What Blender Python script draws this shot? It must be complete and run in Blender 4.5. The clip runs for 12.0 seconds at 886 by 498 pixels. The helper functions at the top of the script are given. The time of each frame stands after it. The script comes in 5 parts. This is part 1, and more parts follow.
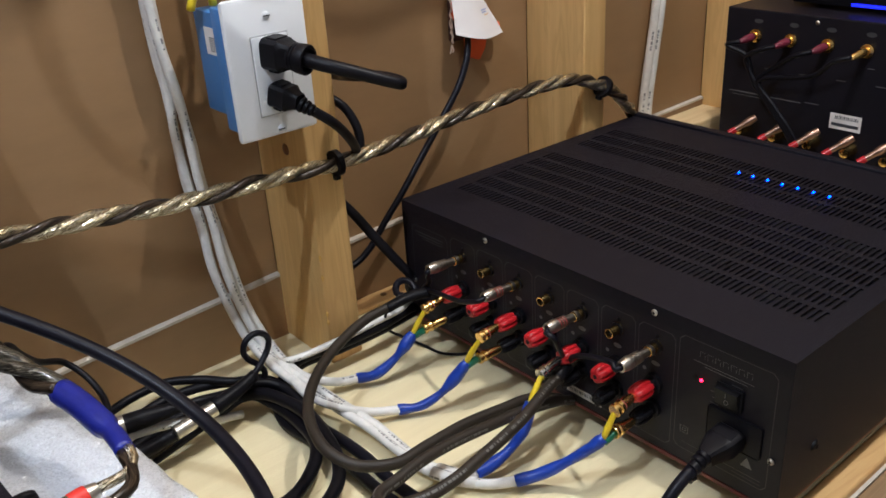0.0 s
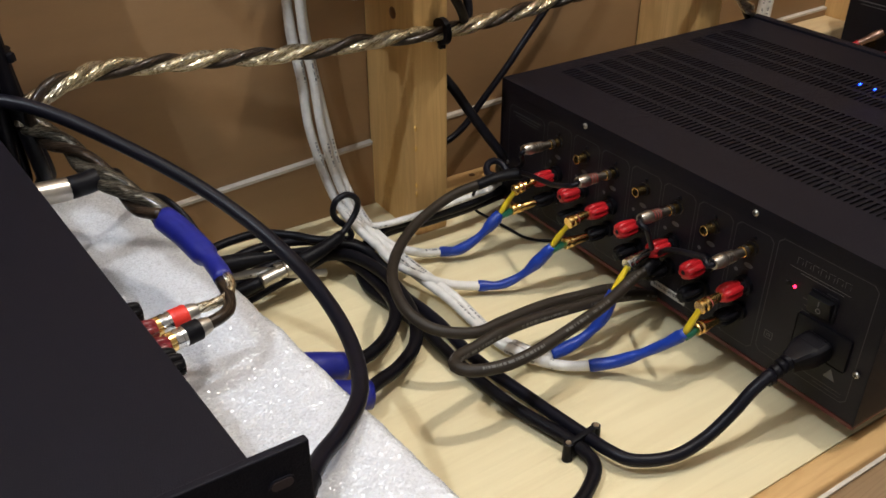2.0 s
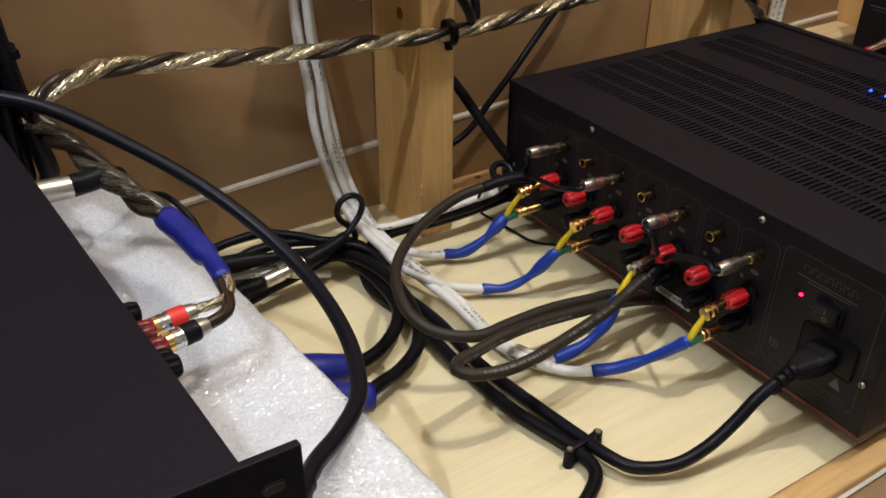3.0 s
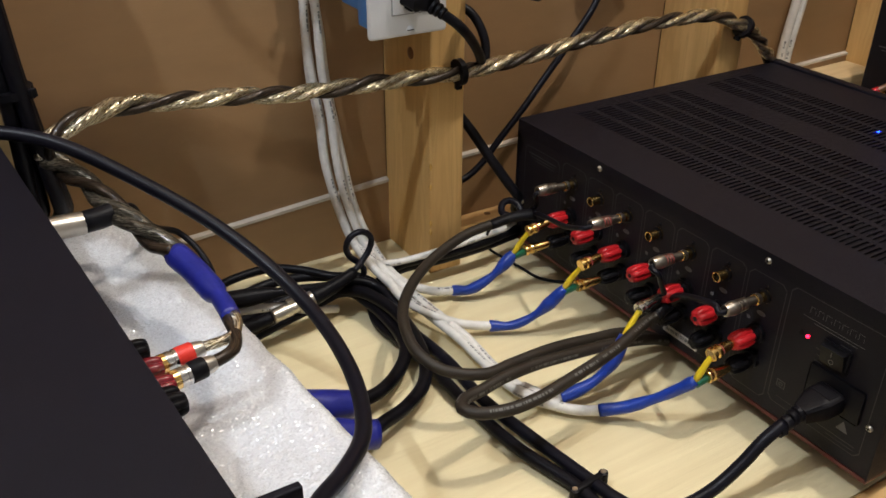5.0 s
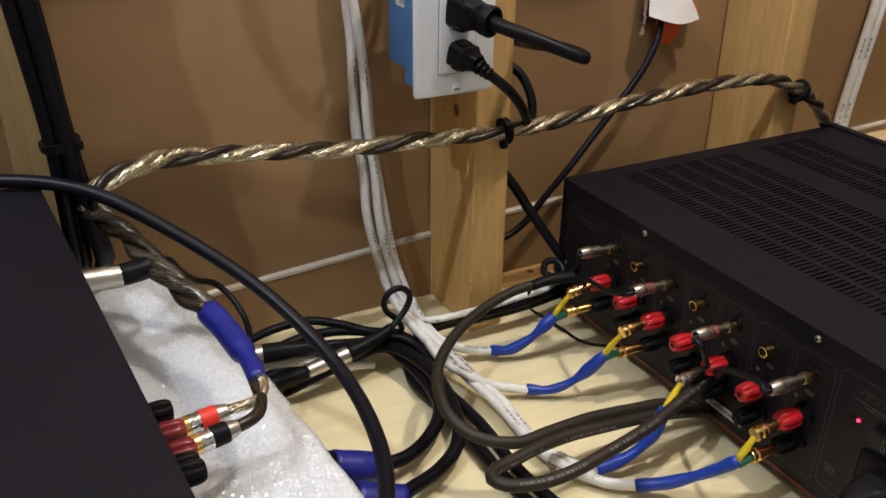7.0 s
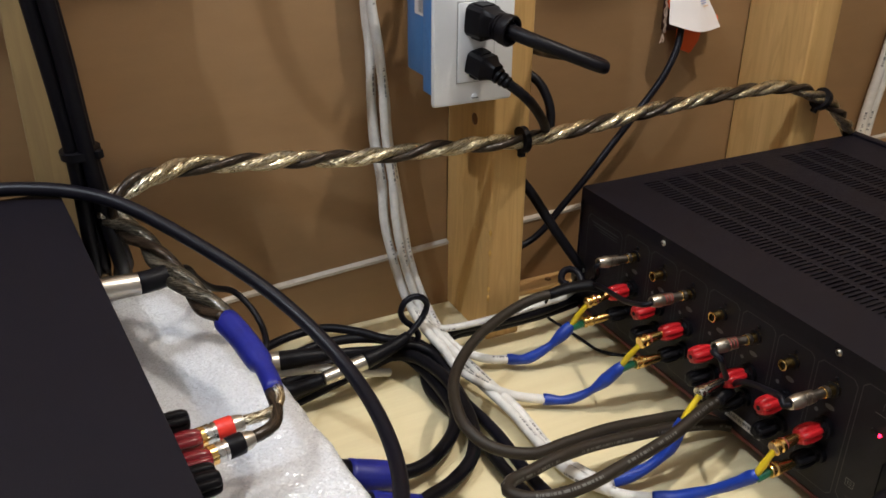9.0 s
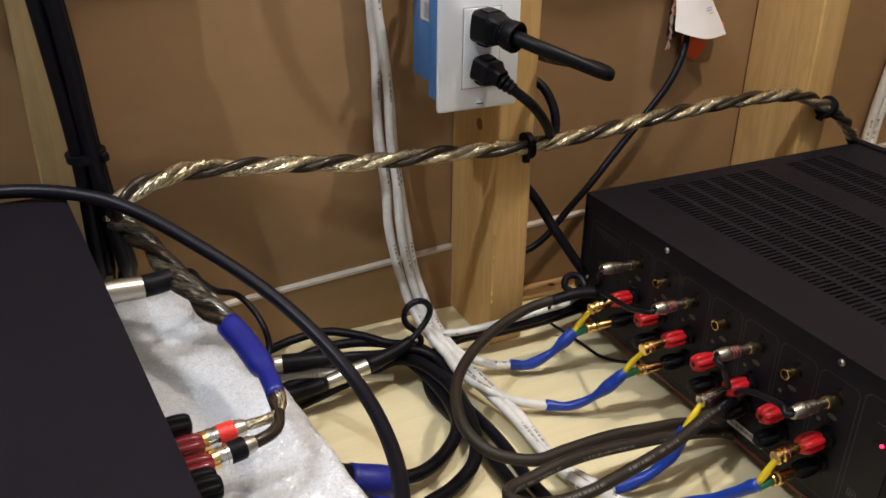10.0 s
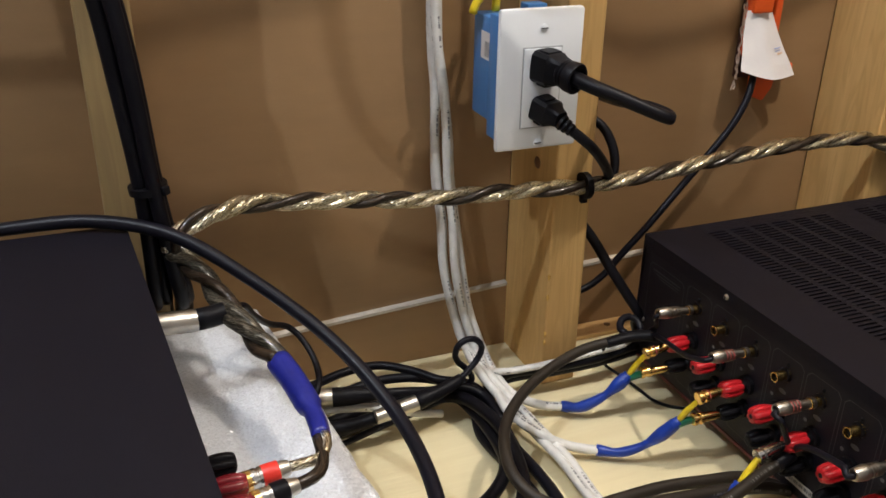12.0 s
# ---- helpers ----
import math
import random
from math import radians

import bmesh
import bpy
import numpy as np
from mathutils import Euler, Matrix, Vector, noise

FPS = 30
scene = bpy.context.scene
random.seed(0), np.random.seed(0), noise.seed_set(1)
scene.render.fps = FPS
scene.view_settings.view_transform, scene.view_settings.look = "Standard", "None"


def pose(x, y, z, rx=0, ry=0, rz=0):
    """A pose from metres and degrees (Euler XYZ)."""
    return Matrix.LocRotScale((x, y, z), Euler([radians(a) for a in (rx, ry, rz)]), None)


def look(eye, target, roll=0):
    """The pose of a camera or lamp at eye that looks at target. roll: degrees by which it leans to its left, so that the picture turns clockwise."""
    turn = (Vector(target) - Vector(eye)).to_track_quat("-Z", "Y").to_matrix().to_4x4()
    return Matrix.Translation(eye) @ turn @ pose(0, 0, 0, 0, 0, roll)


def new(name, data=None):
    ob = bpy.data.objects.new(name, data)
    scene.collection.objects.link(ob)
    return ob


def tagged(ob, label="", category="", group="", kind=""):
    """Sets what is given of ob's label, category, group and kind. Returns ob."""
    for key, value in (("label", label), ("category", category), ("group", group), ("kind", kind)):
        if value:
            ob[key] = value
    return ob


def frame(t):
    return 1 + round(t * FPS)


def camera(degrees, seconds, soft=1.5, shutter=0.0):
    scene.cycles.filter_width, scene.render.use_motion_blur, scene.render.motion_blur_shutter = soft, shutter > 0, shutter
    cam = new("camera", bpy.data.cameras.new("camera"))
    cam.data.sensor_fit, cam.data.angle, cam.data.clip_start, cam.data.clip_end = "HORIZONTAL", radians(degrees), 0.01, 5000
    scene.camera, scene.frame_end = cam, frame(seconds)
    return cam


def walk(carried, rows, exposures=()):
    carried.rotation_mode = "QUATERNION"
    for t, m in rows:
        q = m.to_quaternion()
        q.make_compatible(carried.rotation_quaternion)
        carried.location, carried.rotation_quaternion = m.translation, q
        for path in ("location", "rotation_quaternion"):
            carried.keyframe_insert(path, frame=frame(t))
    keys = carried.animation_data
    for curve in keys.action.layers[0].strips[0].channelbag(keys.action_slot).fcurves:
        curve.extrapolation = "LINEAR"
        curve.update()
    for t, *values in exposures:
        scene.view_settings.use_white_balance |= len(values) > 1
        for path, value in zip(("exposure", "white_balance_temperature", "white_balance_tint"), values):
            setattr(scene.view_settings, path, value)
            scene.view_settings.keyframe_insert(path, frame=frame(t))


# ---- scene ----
cam = camera(53.7, 12.0, soft=1.6)
PATH = [
    (0, (-0.491, -0.766, 0.49), (0.638, 0.645, -0.368), -3.6),
    (0.5, (-0.499, -0.764, 0.477), (0.534, 0.678, -0.448), -2.5),
    (1, (-0.509, -0.762, 0.472), (0.486, 0.663, -0.518), -0.9),
    (1.5, (-0.513, -0.762, 0.469), (0.449, 0.653, -0.567), -0.3),
    (2, (-0.51, -0.761, 0.467), (0.421, 0.666, -0.58), -0.0),
    (2.5, (-0.506, -0.761, 0.465), (0.423, 0.67, -0.579), 0.1),
    (3, (-0.504, -0.76, 0.466), (0.41, 0.679, -0.579), 0.4),
    (5, (-0.502, -0.763, 0.473), (0.408, 0.721, -0.511), 0.5),
    (5.5, (-0.5, -0.758, 0.477), (0.378, 0.768, -0.471), 0.6),
    (6, (-0.49, -0.753, 0.479), (0.371, 0.794, -0.452), 0.5),
    (6.5, (-0.486, -0.752, 0.482), (0.352, 0.821, -0.427), 0.6),
    (7, (-0.485, -0.754, 0.482), (0.345, 0.827, -0.419), 0.8),
    (9, (-0.483, -0.751, 0.486), (0.312, 0.851, -0.41), 0.6),
    (9.5, (-0.481, -0.752, 0.486), (0.317, 0.848, -0.41), 0.5),
    (10, (-0.482, -0.751, 0.489), (0.304, 0.857, -0.403), 1.0),
    (10.5, (-0.479, -0.749, 0.491), (0.273, 0.874, -0.405), 1.1),
    (11, (-0.475, -0.747, 0.493), (0.272, 0.889, -0.381), 1.1),
    (11.5, (-0.475, -0.744, 0.497), (0.234, 0.919, -0.359), 1.0),
    (12, (-0.474, -0.745, 0.499), (0.196, 0.939, -0.347), 0.9),
]
walk(cam, [(t, look(eye, target, roll)) for t, eye, target, roll in PATH],
     exposures=[(0, 0.26, 5500, 9), (1, 0.12, 5750, 9), (2.5, 0.06, 5900, 9), (5.5, 0.10, 5950, 9), (9, 0.14, 5950, 9), (12, 0.18, 5950, 9)])

# ---- light ----
world = bpy.data.worlds.new("world")
world.use_nodes = True
scene.world = world
world.node_tree.nodes["Background"].inputs[0].default_value = (0.9, 0.85, 0.8, 1)
world.node_tree.nodes["Background"].inputs[1].default_value = 0.03


def lamp(name, at, radius, watts, colour):
    data = bpy.data.lights.new(name, "POINT")
    data.shadow_soft_size, data.energy, data.color = radius, watts, colour
    ob = new(name, data)
    ob.location = at
    return ob


# a warm bulb over the shelf and a cooler one high to the left
lamp("ceiling_bulb", (0.13, -0.54, 1.38), 0.018, 28.5, (1.0, 0.875, 0.735))
lamp("ceiling_bulb", (-0.98, -0.55, 1.50), 0.008, 27, (0.96, 0.98, 1.0))


# ---- materials ----
def material(name, colour, rough=0.5, metal=0.0, vary=0.12, grain=60.0, bump=0.15, bump_scale=250.0, coat=0.0, dark=None,
             stretch=(1, 1, 1), contrast=(0.3, 0.7), random_tint=0.0, spec=0.5):
    """A surface with two scales of variation: broad blotches, fine grain, and relief."""
    m = bpy.data.materials.new(name)
    m.use_nodes = True
    nt = m.node_tree
    b = nt.nodes["Principled BSDF"]
    L = nt.links.new
    N = nt.nodes.new
    tc = N("ShaderNodeTexCoord")
    mp = N("ShaderNodeMapping")
    mp.inputs["Scale"].default_value = stretch
    L(tc.outputs["Object"], mp.inputs["Vector"])
    n1 = N("ShaderNodeTexNoise")
    n1.inputs["Scale"].default_value, n1.inputs["Detail"].default_value = grain, 8
    n1.inputs["Roughness"].default_value = 0.6
    L(mp.outputs[0], n1.inputs["Vector"])
    n2 = N("ShaderNodeTexNoise")
    n2.inputs["Scale"].default_value, n2.inputs["Detail"].default_value = grain * 0.12, 3
    L(mp.outputs[0], n2.inputs["Vector"])
    add = N("ShaderNodeMath")
    add.operation = "MULTIPLY_ADD"
    add.inputs[1].default_value = 0.5
    half = N("ShaderNodeMath")
    half.operation = "MULTIPLY"
    half.inputs[1].default_value = 0.5
    L(n1.outputs[0], add.inputs[0])
    L(n2.outputs[0], half.inputs[0])
    L(half.outputs[0], add.inputs[2])
    ramp = N("ShaderNodeValToRGB")
    lo = dark if dark else tuple(c * (1 - vary) for c in colour)
    hi = tuple(min(1, c * (1 + vary * 0.6)) for c in colour)
    ramp.color_ramp.elements[0].position, ramp.color_ramp.elements[1].position = contrast
    ramp.color_ramp.elements[0].color, ramp.color_ramp.elements[1].color = (*lo, 1), (*hi, 1)
    L(add.outputs[0], ramp.inputs[0])
    L(ramp.outputs[0], b.inputs["Base Color"])
    rr = N("ShaderNodeMapRange")
    rr.inputs["To Min"].default_value, rr.inputs["To Max"].default_value = max(0.03, rough - 0.08), min(1, rough + 0.1)
    L(n1.outputs[0], rr.inputs["Value"])
    L(rr.outputs[0], b.inputs["Roughness"])
    b.inputs["Metallic"].default_value = metal
    b.inputs["Specular IOR Level"].default_value = spec
    b.inputs["Coat Weight"].default_value = coat
    b.inputs["Coat Roughness"].default_value = 0.12
    if bump:
        n3 = N("ShaderNodeTexNoise")
        n3.inputs["Scale"].default_value, n3.inputs["Detail"].default_value = bump_scale, 5
        L(mp.outputs[0], n3.inputs["Vector"])
        bp = N("ShaderNodeBump")
        bp.inputs["Strength"].default_value, bp.inputs["Distance"].default_value = bump, 0.0015
        L(n3.outputs[0], bp.inputs["Height"])
        L(bp.outputs[0], b.inputs["Normal"])
    return m


def wood(name, colour, dark, axis, rings=38.0, rough=0.5):
    """Pine with long streaks and growth bands along one axis."""
    st = [1.0, 1.0, 1.0]
    st["xyz".index(axis)] = 0.045
    m = material(name, colour, rough, grain=95, dark=dark, stretch=st, bump=0.25, bump_scale=240, contrast=(0.25, 0.68), spec=0.4)
    nt = m.node_tree
    N, L = nt.nodes.new, nt.links.new
    b = nt.nodes["Principled BSDF"]
    tc = N("ShaderNodeTexCoord")
    mp = N("ShaderNodeMapping")
    st2 = [1.0, 1.0, 1.0]
    st2["xyz".index(axis)] = 0.10
    mp.inputs["Scale"].default_value = st2
    L(tc.outputs["Object"], mp.inputs["Vector"])
    w = N("ShaderNodeTexNoise")
    w.inputs["Scale"].default_value, w.inputs["Detail"].default_value, w.inputs["Distortion"].default_value = rings, 2, 1.2
    L(mp.outputs[0], w.inputs["Vector"])
    sine = N("ShaderNodeMath")
    sine.operation = "SINE"
    mul = N("ShaderNodeMath")
    mul.operation = "MULTIPLY"
    mul.inputs[1].default_value = 34
    L(w.outputs[0], mul.inputs[0])
    L(mul.outputs[0], sine.inputs[0])
    rg = N("ShaderNodeMapRange")
    rg.inputs["From Min"].default_value, rg.inputs["From Max"].default_value = 0.0, 1.0
    rg.inputs["To Min"].default_value, rg.inputs["To Max"].default_value = 0.0, 0.32
    L(sine.outputs[0], rg.inputs["Value"])
    mix = N("ShaderNodeMix")
    mix.data_type = "RGBA"
    mix.inputs["B"].default_value = (*dark, 1)
    old = b.inputs["Base Color"].links[0].from_socket
    L(rg.outputs[0], mix.inputs["Factor"])
    L(old, mix.inputs["A"])
    L(mix.outputs["Result"], b.inputs["Base Color"])
    return m


def facets(nt, vector, amount):
    """Small cells, each leaning its own way: gives the normal and each cell's random value."""
    N, L = nt.nodes.new, nt.links.new
    cells = N("ShaderNodeTexVoronoi")
    cells.inputs["Scale"].default_value = 1.0
    L(vector, cells.inputs["Vector"])
    lean = N("ShaderNodeVectorMath")
    lean.operation = "SUBTRACT"
    lean.inputs[1].default_value = (0.5, 0.5, 0.5)
    L(cells.outputs["Color"], lean.inputs[0])
    geo = N("ShaderNodeNewGeometry")
    tilt = N("ShaderNodeVectorMath")
    tilt.operation = "MULTIPLY_ADD"
    tilt.inputs[1].default_value = (amount, amount, amount)
    L(lean.outputs[0], tilt.inputs[0])
    L(geo.outputs["Normal"], tilt.inputs[2])
    unit = N("ShaderNodeVectorMath")
    unit.operation = "NORMALIZE"
    L(tilt.outputs[0], unit.inputs[0])
    part_of = N("ShaderNodeSeparateColor")
    L(cells.outputs["Color"], part_of.inputs[0])
    return unit.outputs[0], part_of.outputs[0]


def strands(name, tones, rough, metal, coat, fineness, lean):
    """Crinkled wire strands under a clear jacket, by the cable's own u (metres) and v (round)."""
    m = bpy.data.materials.new(name)
    m.use_nodes = True
    nt = m.node_tree
    N, L = nt.nodes.new, nt.links.new
    b = nt.nodes["Principled BSDF"]
    uv = N("ShaderNodeUVMap")
    sep = N("ShaderNodeSeparateXYZ")
    L(uv.outputs[0], sep.inputs[0])
    # the wires lie askew to the jacket
    skew = N("ShaderNodeMath")
    skew.operation = "MULTIPLY_ADD"
    skew.inputs[1].default_value = 9.0
    L(sep.outputs[0], skew.inputs[0])
    L(sep.outputs[1], skew.inputs[2])
    join = N("ShaderNodeCombineXYZ")
    L(sep.outputs[0], join.inputs[0])
    L(skew.outputs[0], join.inputs[1])
    stretch = N("ShaderNodeVectorMath")
    stretch.operation = "MULTIPLY"
    stretch.inputs[1].default_value = fineness
    L(join.outputs[0], stretch.inputs[0])
    normal, tone = facets(nt, stretch.outputs[0], lean)
    ramp = N("ShaderNodeValToRGB")
    e = ramp.color_ramp.elements
    e[0].position, e[0].color = 0.05, (*tones[0], 1)
    e[1].position, e[1].color = 0.85, (*tones[2], 1)
    mid = e.new(0.45)
    mid.color = (*tones[1], 1)
    L(tone, ramp.inputs[0])
    L(ramp.outputs[0], b.inputs["Base Color"])
    L(normal, b.inputs["Normal"])
    b.inputs["Roughness"].default_value = rough
    b.inputs["Metallic"].default_value = metal
    b.inputs["Specular IOR Level"].default_value = 0.25
    b.inputs["Coat Weight"].default_value = coat
    b.inputs["Coat Roughness"].default_value = 0.12
    return m


def printed(name, colour, ink, rough, spacing, share):
    """A cable jacket with a broken line of small unreadable print along one side."""
    m = material(name, colour, rough, vary=0.24, grain=110, bump=0.10, bump_scale=400, spec=0.4)
    nt = m.node_tree
    N, L = nt.nodes.new, nt.links.new
    b = nt.nodes["Principled BSDF"]
    uv = N("ShaderNodeUVMap")
    sep = N("ShaderNodeSeparateXYZ")
    L(uv.outputs[0], sep.inputs[0])

    def math2(op, a, value):
        n = N("ShaderNodeMath")
        n.operation = op
        if isinstance(a, bpy.types.NodeSocket):
            L(a, n.inputs[0])
        else:
            n.inputs[0].default_value = a
        if isinstance(value, bpy.types.NodeSocket):
            L(value, n.inputs[1])
        else:
            n.inputs[1].default_value = value
        return n.outputs[0]

    word = math2("LESS_THAN", math2("FRACT", math2("DIVIDE", sep.outputs[0], spacing), 0.0), share)
    cells = N("ShaderNodeTexWhiteNoise")
    cells.noise_dimensions = "1D"
    L(math2("FLOOR", math2("DIVIDE", sep.outputs[0], 0.0008), 0.0), cells.inputs["W"])
    letters = math2("GREATER_THAN", cells.outputs[0], 0.42)
    dv = math2("ABSOLUTE", math2("SUBTRACT", math2("FRACT", math2("MULTIPLY", sep.outputs[1], 3.0), 0.0), 0.5), 0.0)
    line = math2("LESS_THAN", dv, 0.11)
    mask = math2("MULTIPLY", math2("MULTIPLY", word, letters), line)
    mix = N("ShaderNodeMix")
    mix.data_type = "RGBA"
    mix.inputs["B"].default_value = (*ink, 1)
    old = b.inputs["Base Color"].links[0].from_socket
    L(math2("MULTIPLY", mask, 0.8), mix.inputs["Factor"])
    L(old, mix.inputs["A"])
    L(mix.outputs["Result"], b.inputs["Base Color"])
    return m


def glow(name, colour, strength):
    m = bpy.data.materials.new(name)
    m.use_nodes = True
    b = m.node_tree.nodes["Principled BSDF"]
    b.inputs["Base Color"].default_value = (*colour, 1)
    b.inputs["Emission Color"].default_value = (*colour, 1)
    b.inputs["Emission Strength"].default_value = strength
    return m


HARDBOARD = material("hardboard", (0.300, 0.180, 0.083), 0.42, vary=0.16, grain=26, bump=0.10, bump_scale=420, stretch=(0.5, 1, 1.6))
HARDBOARD_EDGE = material("pale_board_edge", (0.56, 0.50, 0.42), 0.7, vary=0.3, grain=90)
PINE_Z = wood("pine_upright", (0.74, 0.50, 0.20), (0.52, 0.29, 0.09), "z")
PINE_PALE = wood("pale_pine", (0.78, 0.62, 0.36), (0.62, 0.43, 0.20), "x")
PINE_DULL = wood("dull_pine", (0.44, 0.31, 0.135), (0.19, 0.125, 0.06), "z", rings=30)
PINE_X = wood("pine_lengthwise", (0.66, 0.44, 0.19), (0.47, 0.26, 0.09), "x")
PINE_DARK = wood("dark_pine_lengthwise", (0.30, 0.20, 0.105), (0.17, 0.10, 0.045), "x")
PLYWOOD = wood("birch_plywood", (0.78, 0.69, 0.435), (0.70, 0.59, 0.34), "x", rings=14, rough=0.55)
PLASTER = material("grey_plaster", (0.62, 0.61, 0.59), 0.85, vary=0.08, grain=10, bump=0.2)
CONCRETE = material("concrete", (0.28, 0.27, 0.25), 0.8, vary=0.25, grain=12, bump=0.3)
RESIN = material("amber_resin", (0.75, 0.45, 0.12), 0.15, coat=0.6, vary=0.2, bump=0)
POWDER = material("black_powder_coat", (0.0064, 0.0057, 0.0100), 0.50, vary=0.15, grain=300, bump=0.35, bump_scale=1500, spec=0.17)
PANEL_BLACK = material("black_panel_paint", (0.0082, 0.0072, 0.0110), 0.42, vary=0.15, grain=200, bump=0.2, bump_scale=1200, spec=0.2)
INSIDE = material("dark_inside", (0.004, 0.004, 0.0045), 0.8, vary=0.3, bump=0)
RED_BASE = material("dark_red_tray", (0.075, 0.007, 0.006), 0.4, vary=0.2)
PRINT = material("grey_print", (0.036, 0.035, 0.036), 0.6, vary=0.1, bump=0)
PRINT_LIGHT = material("pale_print", (0.10, 0.098, 0.10), 0.6, vary=0.1, bump=0)
STICKER = material("silver_sticker", (0.40, 0.38, 0.36), 0.4, vary=0.2, bump=0)
RED = material("red_plastic", (0.44, 0.011, 0.016), 0.32, vary=0.12, grain=200, bump=0.08)
RED_BAND = material("red_band", (0.72, 0.035, 0.020), 0.4, vary=0.08, bump=0.05)
DARK_RED = material("clear_dark_red_plastic", (0.20, 0.012, 0.020), 0.25, vary=0.15, bump=0.05, coat=0.3)
BLACK_PLASTIC = material("black_plastic", (0.0066, 0.0061, 0.0078), 0.40, vary=0.2, grain=200, bump=0.08, bump_scale=900, spec=0.13)
RUBBER = material("black_rubber_jacket", (0.0052, 0.0047, 0.0070), 0.42, vary=0.25, grain=120, bump=0.06, bump_scale=500, spec=0.16)
RUBBER_GLOSS = material("glossy_black_jacket", (0.0062, 0.0058, 0.0100), 0.38, vary=0.1, grain=40, bump=0.03, bump_scale=400, spec=0.19)
BROWN_JACKET = printed("brown_grey_jacket", (0.023, 0.0165, 0.0105), (0.13, 0.125, 0.115), 0.55, 0.075, 0.7)
BROWN_PLAIN = material("plain_brown_grey_jacket", (0.023, 0.0165, 0.0105), 0.55, vary=0.24, grain=110, bump=0.10, bump_scale=400, spec=0.4)
WHITE_JACKET = printed("white_jacket", (0.74, 0.72, 0.68), (0.06, 0.06, 0.065), 0.45, 0.085, 0.32)
BLUE_SHRINK = material("blue_heat_shrink", (0.010, 0.043, 0.34), 0.36, vary=0.25, grain=90, bump=0.7, bump_scale=110)
NAVY_SHRINK = material("dark_blue_heat_shrink", (0.013, 0.018, 0.22), 0.38, vary=0.25, grain=90, bump=0.3, bump_scale=120)
YELLOW = material("yellow_insulation", (0.80, 0.60, 0.015), 0.35, vary=0.1, bump=0.05)
GREEN = material("green_insulation", (0.012, 0.14, 0.065), 0.35, vary=0.15, bump=0.05)
GOLD = material("gold_plate", (0.86, 0.58, 0.20), 0.22, 1.0, vary=0.12, bump=0.05)
DARK_NICKEL = material("dull_grey_nickel", (0.37, 0.33, 0.285), 0.34, 1.0, vary=0.2, grain=200, bump=0.05)
DULL_RED = material("dull_red_ring", (0.34, 0.07, 0.06), 0.45, vary=0.1, bump=0)
NICKEL = material("satin_nickel", (0.56, 0.53, 0.47), 0.34, 1.0, vary=0.15, grain=200, bump=0.05)
GLINT_WHITE = material("glint_white", (0.62, 0.62, 0.62), 0.35, vary=0.05, bump=0)
CHROME = material("bright_steel", (0.70, 0.70, 0.70), 0.18, 1.0, vary=0.12, bump=0.03)
SILVER_WIRE = strands("silver_strands_in_clear_jacket", ((0.10, 0.070, 0.030), (0.58, 0.49, 0.30), (1.0, 0.95, 0.80)), 0.30, 1.0, 0.25, (330, 64, 1), 0.92)
SMOKY_WIRE = strands("dull_strands_in_smoky_jacket", ((0.020, 0.016, 0.010), (0.060, 0.051, 0.036), (0.16, 0.14, 0.105)), 0.40, 0.5, 0.3, (280, 60, 1), 0.45)
DARK_WIRE = strands("dark_strands_in_smoked_jacket", ((0.010, 0.006, 0.004), (0.020, 0.013, 0.008), (0.050, 0.033, 0.020)), 0.34, 0.15, 0.3, (140, 40, 1), 0.35)
PLATE_WHITE = material("white_nylon", (0.80, 0.81, 0.82), 0.30, vary=0.03, grain=40, bump=0.04)
BOX_BLUE = material("blue_box_plastic", (0.065, 0.20, 0.48), 0.42, vary=0.12, grain=60, bump=0.1)
ORANGE = material("orange_plastic", (0.78, 0.105, 0.012), 0.38, vary=0.12, bump=0.08)
PAPER = material("white_paper", (0.76, 0.72, 0.70), 0.35, vary=0.05, grain=30, bump=0.1)
PAPER_TORN = material("torn_board_rim", (0.60, 0.45, 0.34), 0.9, vary=0.3, bump=0.6)
LABEL_BLUE = material("blue_print", (0.25, 0.33, 0.60), 0.5, bump=0)
LABEL_DARK = material("dark_print", (0.05, 0.05, 0.06), 0.5, bump=0)
BLUE_LED = glow("blue_led", (0.012, 0.034, 1.0), 22)
RED_LED = glow("red_led", (1.0, 0.012, 0.05), 7)


